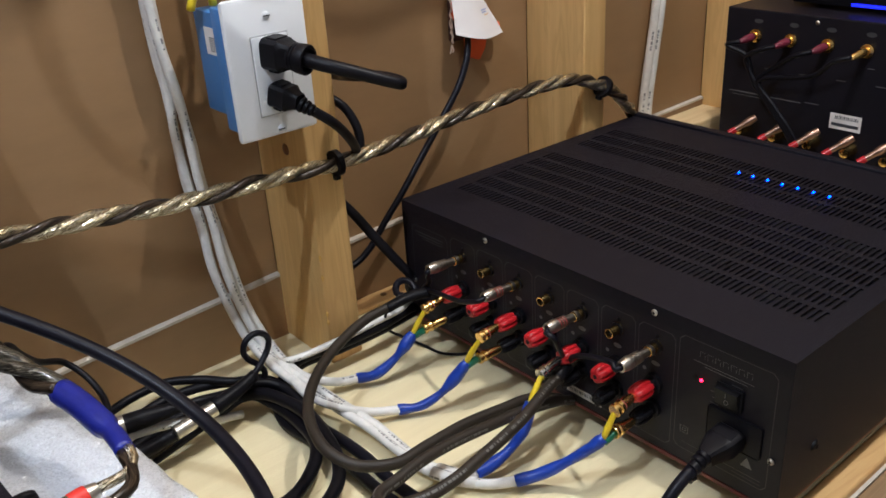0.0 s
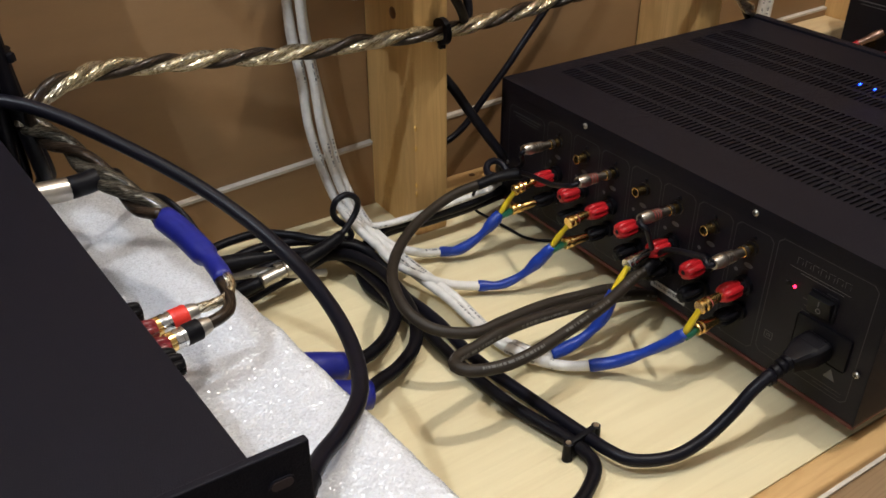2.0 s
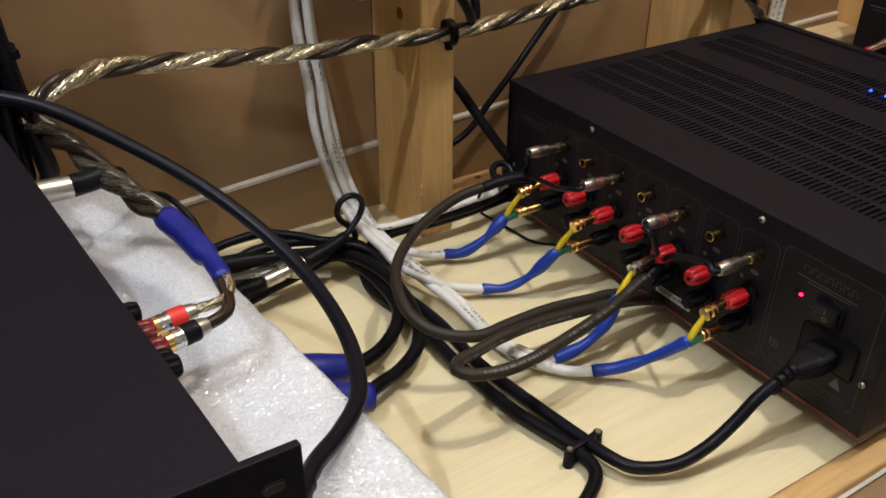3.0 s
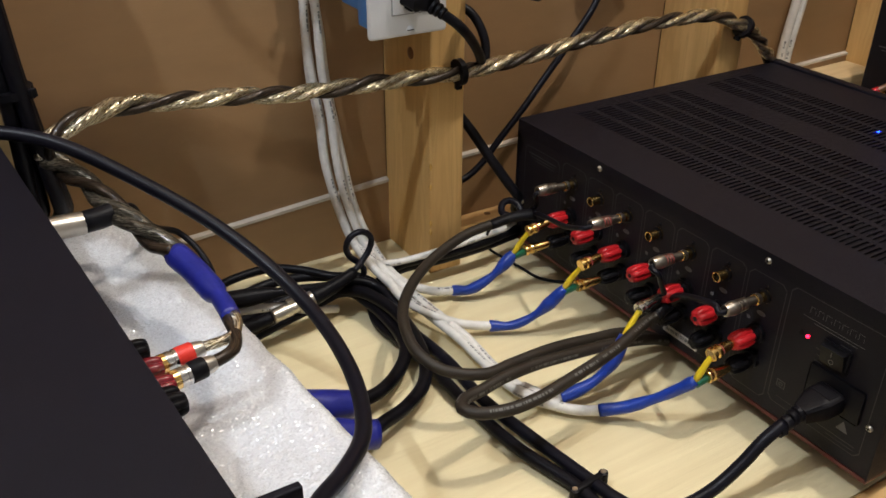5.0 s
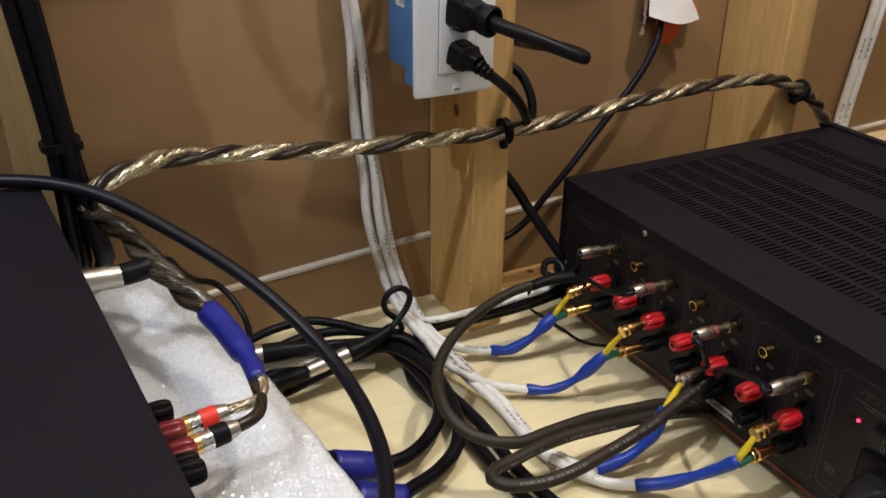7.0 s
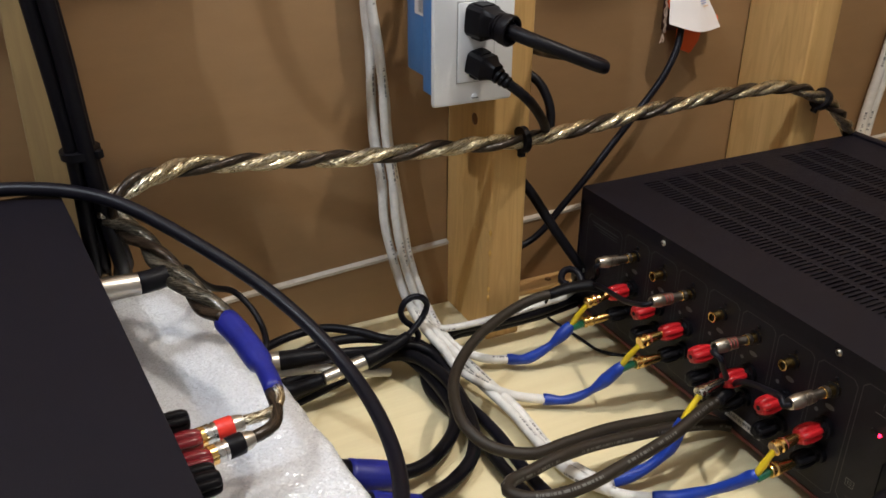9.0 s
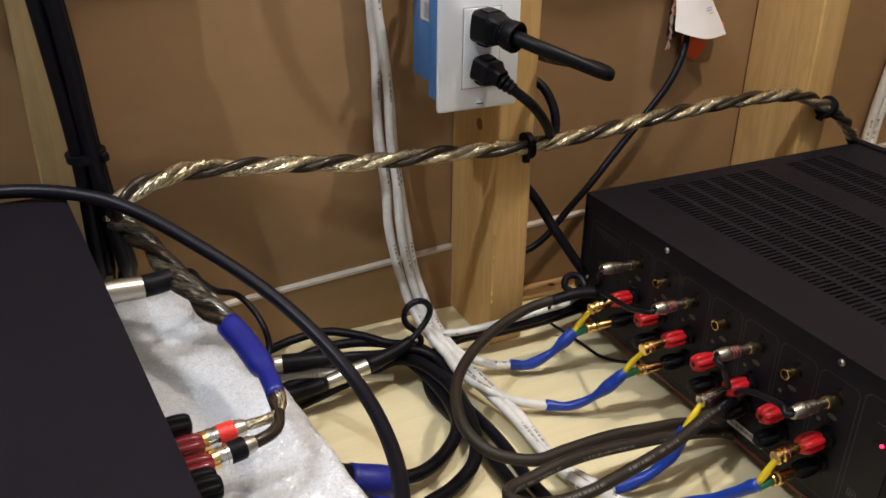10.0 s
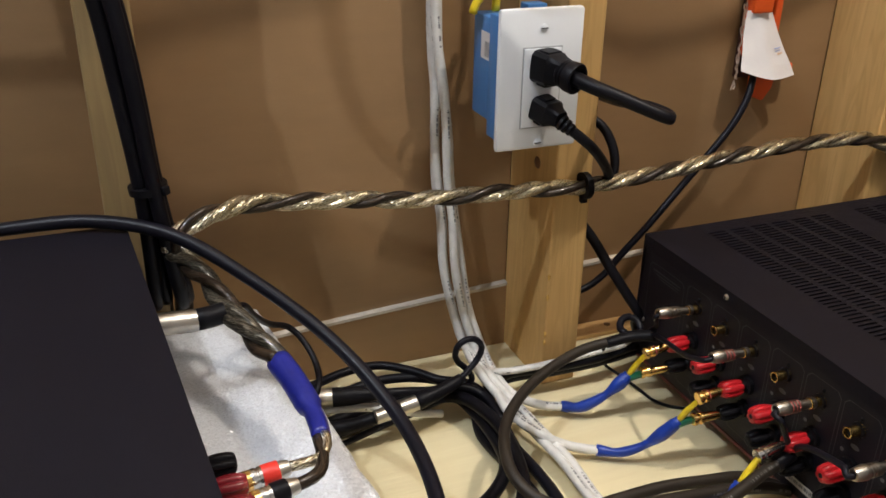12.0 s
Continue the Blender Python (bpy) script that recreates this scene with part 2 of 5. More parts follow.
def foam_material():
    """White cellular foam: a soft body under a glossy film."""
    m = material("white_foam", (0.73, 0.75, 0.785), 0.6, vary=0.01, grain=120, bump=0, spec=0.3)
    b = m.node_tree.nodes["Principled BSDF"]
    N, L = m.node_tree.nodes.new, m.node_tree.links.new
    tc = N("ShaderNodeTexCoord")
    grain = N("ShaderNodeVectorMath")
    grain.operation = "SCALE"
    grain.inputs["Scale"].default_value = 980
    L(tc.outputs["Object"], grain.inputs[0])
    L(facets(m.node_tree, grain.outputs[0], 1.0)[0], b.inputs["Coat Normal"])
    beads = N("ShaderNodeTexVoronoi")
    beads.inputs["Scale"].default_value = 380
    L(tc.outputs["Object"], beads.inputs["Vector"])
    relief = N("ShaderNodeBump")
    relief.invert = True
    relief.inputs["Strength"].default_value, relief.inputs["Distance"].default_value = 0.55, 0.0011
    L(beads.outputs["Distance"], relief.inputs["Height"])
    L(relief.outputs[0], b.inputs["Normal"])
    b.inputs["Coat Weight"].default_value = 1.0
    b.inputs["Coat IOR"].default_value = 2.0
    b.inputs["Coat Roughness"].default_value = 0.20
    b.inputs["Subsurface Weight"].default_value = 1.0
    b.inputs["Subsurface Radius"].default_value = (0.017, 0.017, 0.0175)
    b.inputs["Subsurface Scale"].default_value = 1.0
    return m


FOAM = foam_material()


# ---- builders ----
def thing(name, at, label, category, group="", kind=""):
    ob = new(name)
    ob.empty_display_size = 0.02
    ob.location = at
    return tagged(ob, label, category, group, kind)


def link(name, mesh, mat, parent=None, label="", smooth=False):
    if mat and not mesh.materials:
        mesh.materials.append(mat)
    if smooth:
        mesh.shade_smooth()
    ob = new(name, mesh)
    if parent is not None:
        ob.parent = parent
        if parent.type == "EMPTY":
            ob.matrix_parent_inverse = Matrix.Translation(-parent.location)
    if label:
        ob["label"] = label
    return ob


def part(name, bm, mat, parent=None, label="", smooth=False, angle=35):
    bmesh.ops.recalc_face_normals(bm, faces=bm.faces)
    mesh = bpy.data.meshes.new(name)
    if smooth:
        for e in bm.edges:
            if len(e.link_faces) == 2 and e.calc_face_angle(0) > radians(angle):
                e.smooth = False
        for f in bm.faces:
            f.smooth = True
    bm.to_mesh(mesh)
    bm.free()
    return link(name, mesh, mat, parent, label)


def block(x0, x1, y0, y1, z0, z1, bevel=0.0, segments=2, bm=None):
    own = bmesh.new()
    vs = [own.verts.new((x, y, z)) for x in (x0, x1) for y in (y0, y1) for z in (z0, z1)]
    for a in ((0, 1, 3, 2), (4, 6, 7, 5), (0, 4, 5, 1), (2, 3, 7, 6), (0, 2, 6, 4), (1, 5, 7, 3)):
        own.faces.new([vs[i] for i in a])
    bmesh.ops.recalc_face_normals(own, faces=own.faces)
    if bevel:
        bmesh.ops.bevel(own, geom=own.edges[:], offset=bevel, segments=segments, affect="EDGES", profile=0.5)
    if bm is None:
        return own
    me = bpy.data.meshes.new("t")
    own.to_mesh(me)
    own.free()
    bm.from_mesh(me)
    bpy.data.meshes.remove(me)
    return bm


def axes(way):
    w = Vector(way).normalized()
    a = w.orthogonal().normalized() if abs(w.z) > 0.98 else Vector((0, 0, 1)).cross(w).normalized()
    return w, a, w.cross(a)


def lathe(at, way, profile, n=20, ribs=0, depth=0.0, bm=None):
    """Rings of (distance along way, radius), closed at both ends; ribs flute the rings."""
    bm = bm or bmesh.new()
    w, a, b = axes(way)
    at = Vector(at)
    rows = []
    for d, r in profile:
        row = []
        for i in range(n):
            t = math.tau * i / n
            rr = r * (1 - depth * (0.5 + 0.5 * math.cos(ribs * t)) ** 3) if ribs else r
            row.append(bm.verts.new(at + w * d + a * rr * math.cos(t) + b * rr * math.sin(t)))
        rows.append(row)
    for p, q in zip(rows, rows[1:]):
        for i in range(n):
            bm.faces.new((p[i], p[(i + 1) % n], q[(i + 1) % n], q[i]))
    bm.faces.new(rows[0][::-1])
    bm.faces.new(rows[-1])
    return bm


def spline(pts, step=0.004):
    """A smooth line through the points, in even steps."""
    P = [Vector(p) for p in pts]
    P = [P[0] * 2 - P[1]] + P + [P[-1] * 2 - P[-2]]
    out = []
    for i in range(1, len(P) - 2):
        p0, p1, p2, p3 = P[i - 1:i + 3]
        n = max(2, int((p2 - p1).length / step))
        t0, t1 = 0.0, max((p1 - p0).length, 1e-6) ** 0.5
        t2 = t1 + max((p2 - p1).length, 1e-6) ** 0.5
        t3 = t2 + max((p3 - p2).length, 1e-6) ** 0.5
        for k in range(n):
            t = t1 + (t2 - t1) * k / n
            a1 = p0 * ((t1 - t) / (t1 - t0)) + p1 * ((t - t0) / (t1 - t0))
            a2 = p1 * ((t2 - t) / (t2 - t1)) + p2 * ((t - t1) / (t2 - t1))
            a3 = p2 * ((t3 - t) / (t3 - t2)) + p3 * ((t - t2) / (t3 - t2))
            b1 = a1 * ((t2 - t) / (t2 - t0)) + a2 * ((t - t0) / (t2 - t0))
            b2 = a2 * ((t3 - t) / (t3 - t1)) + a3 * ((t - t1) / (t3 - t1))
            out.append(b1 * ((t2 - t) / (t2 - t1)) + b2 * ((t - t1) / (t2 - t1)))
    out.append(P[-2])
    return out


def frames_along(line):
    """For each point of a line: the place, and two directions across it that do not spin."""
    out, side = [], None
    for i, p in enumerate(line):
        w = (line[min(i + 1, len(line) - 1)] - line[max(i - 1, 0)]).normalized()
        if side is None:
            side = axes(w)[1]
        side = (side - w * side.dot(w)).normalized()
        out.append((p, side, w.cross(side)))
    return out


def tube_mesh(name, line, radius, n=12, squash=1.0, lumps=0.0, ends=True):
    """A round cable along a line; radius may be a function of the share of its length."""
    verts, faces, uvs = [], [], []
    lengths = [0.0]
    for p, q in zip(line, line[1:]):
        lengths.append(lengths[-1] + (q - p).length)
    fr = frames_along(line)
    for k, (p, a, b) in enumerate(fr):
        s = lengths[k] / lengths[-1]
        r = radius(s) if callable(radius) else radius
        if lumps:
            r *= 1 + lumps * noise.noise(p * 60)
        for i in range(n):
            t = math.tau * i / n
            verts.append(p + a * r * math.cos(t) * squash + b * r * math.sin(t))
    for k in range(len(line) - 1):
        for i in range(n):
            j = (i + 1) % n
            faces.append((k * n + i, k * n + j, (k + 1) * n + j, (k + 1) * n + i))
            uvs += [(lengths[k], i / n), (lengths[k], (i + 1) / n), (lengths[k + 1], (i + 1) / n), (lengths[k + 1], i / n)]
    if ends:
        faces += [tuple(range(n))[::-1], tuple(range((len(line) - 1) * n, len(line) * n))]
        uvs += [(-0.01, 0)] * (2 * n)
    me = bpy.data.meshes.new(name)
    me.from_pydata([tuple(v) for v in verts], [], faces)
    layer = me.uv_layers.new(name="UVMap")
    layer.data.foreach_set("uv", [c for uv in uvs for c in uv])
    me.shade_smooth()
    return me


def cable(name, pts, radius, mat, parent=None, label="", n=12, squash=1.0, lumps=0.0, step=0.004):
    return link(name, tube_mesh(name, spline(pts, step), radius, n, squash, lumps), mat, parent, label)


def tie(parent, at, way, rx, head=True, name="cable_tie"):
    """A nylon tie: a flat band round a bundle, with its lock and cut tail."""
    w, a, b = axes(way)
    bm = lathe(Vector(at) - w * 0.0022, w, [(0, rx), (0, rx + 0.0011), (0.0056, rx + 0.0011), (0.0056, rx)], 18)
    if head:
        c = Vector(at) - b * (rx + 0.002)
        h = block(-0.003, 0.003, -0.0028, 0.0028, -0.0028, 0.0028, 0.0006)
        m = Matrix.Translation(c) @ Matrix((w, a, b)).transposed().to_4x4()
        bmesh.ops.transform(h, matrix=m, verts=h.verts)
        me = bpy.data.meshes.new("t")
        h.to_mesh(me)
        h.free()
        bm.from_mesh(me)
        bpy.data.meshes.remove(me)
    return part(name, bm, BLACK_PLASTIC, parent, smooth=True)


# ---- setting ----
def structure(ob, label, category):
    return tagged(ob, label, category, kind="structure")


structure(part("floor", block(-2.7, 2.2, -2.3, 0.2, -0.95, -0.85), CONCRETE), "grey concrete floor far below the shelf", "floor")
# unseen ceiling and plaster walls, set close to bounce fill light
structure(part("ceiling", block(-2.7, 2.2, -2.3, 0.2, 1.62, 1.72), PLASTER), "unseen white plaster ceiling above the shelf that bounces fill light", "ceiling")
structure(part("wall_left", block(-2.8, -2.7, -2.3, 0.2, -0.85, 1.62), PLASTER), "unseen pale plaster side wall that bounces fill light", "wall")
structure(part("wall_right", block(2.2, 2.3, -2.3, 0.2, -0.85, 1.62), PLASTER), "unseen pale plaster side wall that bounces fill light", "wall")
structure(part("wall_front", block(-2.7, 2.2, -2.4, -2.3, -0.85, 1.62), PLASTER), "unseen pale plaster wall behind the viewer that bounces fill light", "wall")
structure(part("wall_back", block(-2.7, 2.2, 0.02, 0.2, -0.85, 1.62), HARDBOARD), "brown hardboard wall behind wooden studs", "wall")

# brown boards between the studs: an upper sheet, and a lower strip that stands proud with a pale cut edge
STUDS = (-0.868, -0.487, -0.104, 0.278, 0.655, 1.036)
SEAM = {1: (0.046, 0.054), 2: (0.053, 0.0745), 3: (0.079, 0.092), 4: (0.091, 0.099), 5: (0.099, 0.105)}
boards = thing("wall_panelling", (0, 0, 0), "brown hardboard sheets between studs with a pale joint", "panelling", kind="structure")
for i in range(1, 6):
    x0, x1 = STUDS[i - 1] + 0.038, STUDS[i]
    za, zb = SEAM[i]
    bm = block(x0, x1, 0.005, 0.02, 0.03, 1.62)
    part("upper_panel", bm, HARDBOARD, boards)
    bm = bmesh.new()
    lo = -0.85
    vs = [bm.verts.new(p) for p in ((x0, 0, lo), (x1, 0, lo), (x1, 0, zb), (x0, 0, za), (x0, 0.005, lo), (x1, 0.005, lo), (x1, 0.005, zb), (x0, 0.005, za))]
    for f in ((0, 1, 2, 3), (5, 4, 7, 6), (0, 3, 7, 4), (1, 5, 6, 2), (0, 4, 5, 1)):
        bm.faces.new([vs[k] for k in f])
    strip = part("lower_panel", bm, HARDBOARD, boards)
    bm = bmesh.new()
    h = 0.0032
    vs = [bm.verts.new(p) for p in ((x0, -0.0012, za - h), (x1, -0.0012, zb - h), (x1, -0.0012, zb), (x0, -0.0012, za),
                                    (x1, 0.005, zb + 0.001), (x0, 0.005, za + 0.001), (x0, 0.0, za - h), (x1, 0.0, zb - h))]
    bm.faces.new([vs[k] for k in (0, 1, 2, 3)])
    bm.faces.new([vs[k] for k in (3, 2, 4, 5)])
    bm.faces.new([vs[k] for k in (0, 6, 7, 1)])
    part("pale_edge", bm, HARDBOARD_EDGE, strip, "pale cut edge of the board")

shelf = part("shelf", block(-1.3, 1.7, -0.5185, 0.0, -0.018, 0.0, 0.0006), PLYWOOD)
structure(shelf, "pale birch plywood shelf with clear finish", "shelf")
rail = thing("shelf_edge", (0.2, -0.53, -0.05), "pine front edging of the shelf with rounded arris", "edging", kind="structure")
part("inner_strip", block(-1.3, 1.7, -0.5415, -0.519, -0.07, 0.0015, 0.003, 3), PINE_X, rail, smooth=True)
part("gap_line", block(-1.3, 1.7, -0.5445, -0.5415, -0.07, -0.006), HARDBOARD_EDGE, rail, "white line between boards")
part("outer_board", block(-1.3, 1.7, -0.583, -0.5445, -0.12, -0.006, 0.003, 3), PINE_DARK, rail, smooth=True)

for i, x in enumerate(STUDS):
    bm = block(x, x + 0.038, -0.089, 0.005, 0.0, 1.62, 0.0025, 3)
    stud = tagged(part("stud", bm, PINE_DULL if i == 1 else PINE_Z, smooth=True), "bare pine wall stud with resin drops and knots", "stud", "studs along the wall", "structure")
    if i == 2:
        rnd = random.Random(4)
        for k in range(9):
            z = 0.028 + k * 0.0115 + rnd.uniform(-0.004, 0.004)
            if k in (1, 4, 5, 7):
                continue
            part("resin_drop", lathe((x + 0.0007, -0.0885, z), (0, 0, 1), [(-0.004, 0.0003), (-0.002, 0.0011), (0, 0.0017), (0.0015, 0.0013), (0.003, 0.0003)], 8), RESIN, stud, "amber resin drop", True)
        part("knot", lathe((x - 0.0012, -0.052, 0.226), (1, 0, 0), [(0, 0.001), (0.0004, 0.0050), (0.0014, 0.0062)], 12), material("dark_knot", (0.16, 0.065, 0.02), 0.5), stud, "small dark knot", True)

ledger = part("ledger_board", block(0.317, 0.654, -0.052, -0.001, 0.05, 0.088, 0.0025, 3), PINE_PALE, smooth=True)
structure(ledger, "short pine ledger board between two studs", "ledger")
ledger = part("sole_board", block(-0.065, 0.277, -0.026, -0.001, 0.0005, 0.006, 0.001), PINE_X, smooth=True)
structure(ledger, "thin pine strip along the wall foot", "strip")
part("screw", lathe((0.018, -0.013, 0.0055), (0, 0, 1), [(0, 0.0038), (0.0012, 0.0036), (0.0016, 0.001)], 14), material("bronze_screw", (0.24, 0.15, 0.07), 0.4, 0.9), ledger, "bronze screw head", True)


# ---- seven-channel amplifier ----
def sheet_with_slots(x0, x1, y0, y1, z, rows, slot_len, pitch, slot_w, ya, yb, thick):
    """A metal sheet with rows of through-cut slots that run along x."""
    verts, faces = [], []

    def quad(a, b, c, d):
        i = len(verts)
        verts.extend((a, b, c, d))
        faces.append((i, i + 1, i + 2, i + 3))

    def flat(xa, xb, yc, yd):
        quad((xa, yc, z), (xb, yc, z), (xb, yd, z), (xa, yd, z))

    last = x0
    count = int((yb - ya) / pitch)
    for r in rows:
        flat(last, r, y0, y1)
        e = r + slot_len
        flat(r, e, y0, ya)
        y = ya
        for k in range(count):
            flat(r, e, y + slot_w, y + pitch)
            zb = z - thick
            quad((r, y, z), (r, y + slot_w, z), (r, y + slot_w, zb), (r, y, zb))
            quad((e, y, z), (e, y, zb), (e, y + slot_w, zb), (e, y + slot_w, z))
            quad((r, y, z), (r, y, zb), (e, y, zb), (e, y, z))
            quad((r, y + slot_w, z), (e, y + slot_w, z), (e, y + slot_w, zb), (r, y + slot_w, zb))
            y += pitch
        flat(r, e, y, y1)
        last = e
    flat(last, x1, y0, y1)
    me = bpy.data.meshes.new("top_cover")
    me.from_pydata(verts, [], faces)
    return me


A_Y0, A_Y1, A_X1, A_Z0, A_Z1 = -0.526, -0.089, 0.372, 0.022, 0.153
amp = thing("amplifier", (0.19, -0.31, 0.0), "black seven-channel power amplifier with slotted top on the shelf", "amplifier")
ROWS_AT = [0.059 + 0.0255 * k for k in range(6)] + [0.244 + 0.0255 * k for k in range(3)]
link("top_cover", sheet_with_slots(0.0016, A_X1, A_Y0 + 0.0016, A_Y1 - 0.0016, A_Z1, ROWS_AT, 0.0190, 0.0055, 0.0027, -0.508, -0.104, 0.0014), POWDER, amp)
bm = block(0.0, A_X1, A_Y0, A_Y0 + 0.0016, A_Z0, A_Z1)
part("cover_side", bm, POWDER, amp)
part("cover_side", block(0.0, A_X1, A_Y1 - 0.0016, A_Y1, A_Z0, A_Z1), POWDER, amp)
part("cover_lip", block(0.0, 0.0016, A_Y0 + 0.0016, A_Y1 - 0.0016, 0.1395, A_Z1), POWDER, amp)
part("back_panel", block(0.0012, 0.003, A_Y0 + 0.0018, A_Y1 - 0.0018, A_Z0, 0.1393), PANEL_BLACK, amp)
part("front_panel", block(A_X1, A_X1 + 0.012, A_Y0 - 0.0015, A_Y1 + 0.0015, A_Z0 - 0.003, A_Z1 + 0.003, 0.002), POWDER, amp, smooth=True)
part("inner_tray", block(0.004, A_X1 - 0.002, A_Y0 + 0.002, A_Y1 - 0.002, 0.108, 0.112), INSIDE, amp)
part("red_base", block(0.0005, A_X1, A_Y0 + 0.0005, A_Y1 - 0.0005, A_Z0 - 0.0035, A_Z0), RED_BASE, amp, "dark red bottom tray edge")
for fx in (0.045, 0.32):
    for fy in (-0.48, -0.14):
        part("foot", lathe((fx, fy, 0.0), (0, 0, 1), [(0, 0.019), (0.003, 0.021), (0.0185, 0.02)], 20), BLACK_PLASTIC, amp, smooth=True)
for k in range(7):
    part("status_light", lathe((0.2850, -0.508 + 0.0055 * (38 - 3 * k) + 0.00135, 0.1512), (0, 0, 1), [(0, 0.0012), (0.0018, 0.0012), (0.0025, 0.0006)], 10), BLUE_LED, amp, "blue status light", True)


def screw_head(parent, at, way=(-1, 0, 0), r=0.0027):
    s = part("screw", lathe(at, way, [(0, r), (0.0008, r), (0.0018, r * 0.6), (0.0019, 0.0003)], 14), NICKEL, parent, "bright cross-head screw", True)
    w, a, b = axes(way)
    c = Vector(at) + w * 0.0016
    bm = bmesh.new()
    for d in (a, b):
        e = a if d is b else b
        vs = [bm.verts.new(c + d * sx * r * 0.55 + e * sy * 0.0004 + w * sz) for sx in (-1, 1) for sy in (-1, 1) for sz in (0, 0.0004)]
        for f in ((0, 1, 3, 2), (4, 6, 7, 5), (0, 4, 5, 1), (2, 3, 7, 6), (0, 2, 6, 4), (1, 5, 7, 3)):
            bm.faces.new([vs[i] for i in f])
    part("cross_slot", bm, INSIDE, s)


for sx, sz in ((0.045, 0.060), (0.325, 0.060)):
    part("side_screw", lathe((sx, A_Y0, sz), (0, -1, 0), [(0, 0.0050), (0.0012, 0.0046), (0.0020, 0.0028), (0.0012, 0.0012)], 16), BLACK_PLASTIC, amp, "black side screw", True)
for y, z in ((-0.216, 0.1465), (-0.409, 0.1465), (-0.517, 0.065), (-0.103, 0.065)):
    screw_head(amp, (0.0, y, z))


def outline(ys, zs, x=0.0011, w=0.0006, cut=0.004):
    """A printed frame with clipped corners on the back panel."""
    (ya, yb), (za, zb) = ys, zs
    loop = [(ya, za + cut), (ya, zb - cut), (ya + cut, zb), (yb - cut, zb), (yb, zb - cut), (yb, za + cut), (yb - cut, za), (ya + cut, za)]
    bm = bmesh.new()
    c = ((ya + yb) / 2, (za + zb) / 2)
    inner = [(y + (w if y < c[0] else -w), z + (w if z < c[1] else -w)) for y, z in loop]
    a = [bm.verts.new((x, y, z)) for y, z in loop]
    b = [bm.verts.new((x, y, z)) for y, z in inner]
    for i in range(8):
        j = (i + 1) % 8
        bm.faces.new((a[i], a[j], b[j], b[i]))
    return bm


def bars(rects, x=0.0011):
    bm = bmesh.new()
    for ya, yb, za, zb in rects:
        bm.faces.new([bm.verts.new(p) for p in ((x, ya, za), (x, ya, zb), (x, yb, zb), (x, yb, za))])
    return bm


COLS = [-0.1805 - 0.0385 * k for k in range(7)]
for y in COLS:
    part("channel_frame", outline((y - 0.0178, y + 0.0178), (0.030, 0.1335)), PRINT, amp)
part("power_frame", outline((-0.515, -0.4325), (0.034, 0.1375)), PRINT, amp)
part("corner_frame", outline((-0.158, -0.102), (0.030, 0.130)), PRINT, amp)
for q in [(-0.152, -0.108, 0.1225, 0.1238), (-0.150, -0.112, 0.1195, 0.1205), (-0.150, -0.120, 0.1168, 0.1176), (-0.145, -0.118, 0.088, 0.089), (-0.143, -0.122, 0.085, 0.0858)]:
    part("print_line", bars([q]), PRINT, amp)
# plain curved marks in place of the maker's lettering, with two fine lines under them
rects = []
for k in range(7):
    y = -0.451 - k * 0.0066
    rects += [(y - 0.0046, y, 0.1289, 0.1292), (y - 0.0003, y, 0.1240, 0.1292), (y - 0.0046, y - 0.0043, 0.1240, 0.1270)]
rects += [(-0.497, -0.446, 0.1196, 0.1201), (-0.492, -0.456, 0.1172, 0.1177)]
part("maker_mark", bars(rects), PRINT_LIGHT, amp, "pale maker's mark and fine print lines")
for q in [(-0.4885, -0.4795, 0.1225 - 0.010, 0.1135), (-0.470, -0.462, 0.0995, 0.1003), (-0.472, -0.464, 0.0945, 0.0953), (-0.470, -0.463, 0.0895, 0.0903), (-0.486, -0.474, 0.0745 + 0.012, 0.0875), (-0.510, -0.470, 0.0405, 0.0412), (-0.510, -0.486, 0.0375, 0.038), (-0.466, -0.440, 0.0405, 0.0410)]:
    part("print_line", bars([q]), PRINT, amp)
bm = bars([(-0.445, -0.4385, 0.0555, 0.056), (-0.445, -0.4385, 0.0495, 0.05), (-0.4455, -0.445, 0.0495, 0.056), (-0.4385, -0.438, 0.0495, 0.056), (-0.4435, -0.440, 0.0515, 0.052), (-0.4435, -0.440, 0.0535, 0.054), (-0.4435, -0.443, 0.0515, 0.054), (-0.4405, -0.440, 0.0515, 0.054)])
part("class_mark", bm, PRINT_LIGHT, amp)
bm = bmesh.new()
bm.faces.new([bm.verts.new(p) for p in ((0.0011, -0.5025, 0.0475), (0.0011, -0.4925, 0.0475), (0.0011, -0.4975, 0.0565))])
part("warning_triangle", bm, PRINT_LIGHT, amp, "pale warning triangle")
part("rating_sticker", block(0.0004, 0.0011, -0.358, -0.318, 0.0305, 0.0375), STICKER, amp, "silver rating sticker")
part("sticker_print", bars([(-0.356 + 0.0019 * k, -0.3553 + 0.0019 * k + 0.0004 * (k % 3), 0.0330, 0.0362) for k in range(19)], 0.0003), LABEL_DARK, amp)
part("red_light", lathe((0.001, -0.454, 0.105), (-1, 0, 0), [(0, 0.0013), (0.001, 0.0012), (0.0015, 0.0005)], 12), RED_LED, amp, "lit red indicator", True)
part("trigger_jack", lathe((0.001, -0.4485, 0.1052), (-1, 0, 0), [(0, 0.0022), (0.0006, 0.002), (0.0006, 0.0008)], 12), BLACK_PLASTIC, amp, smooth=True)

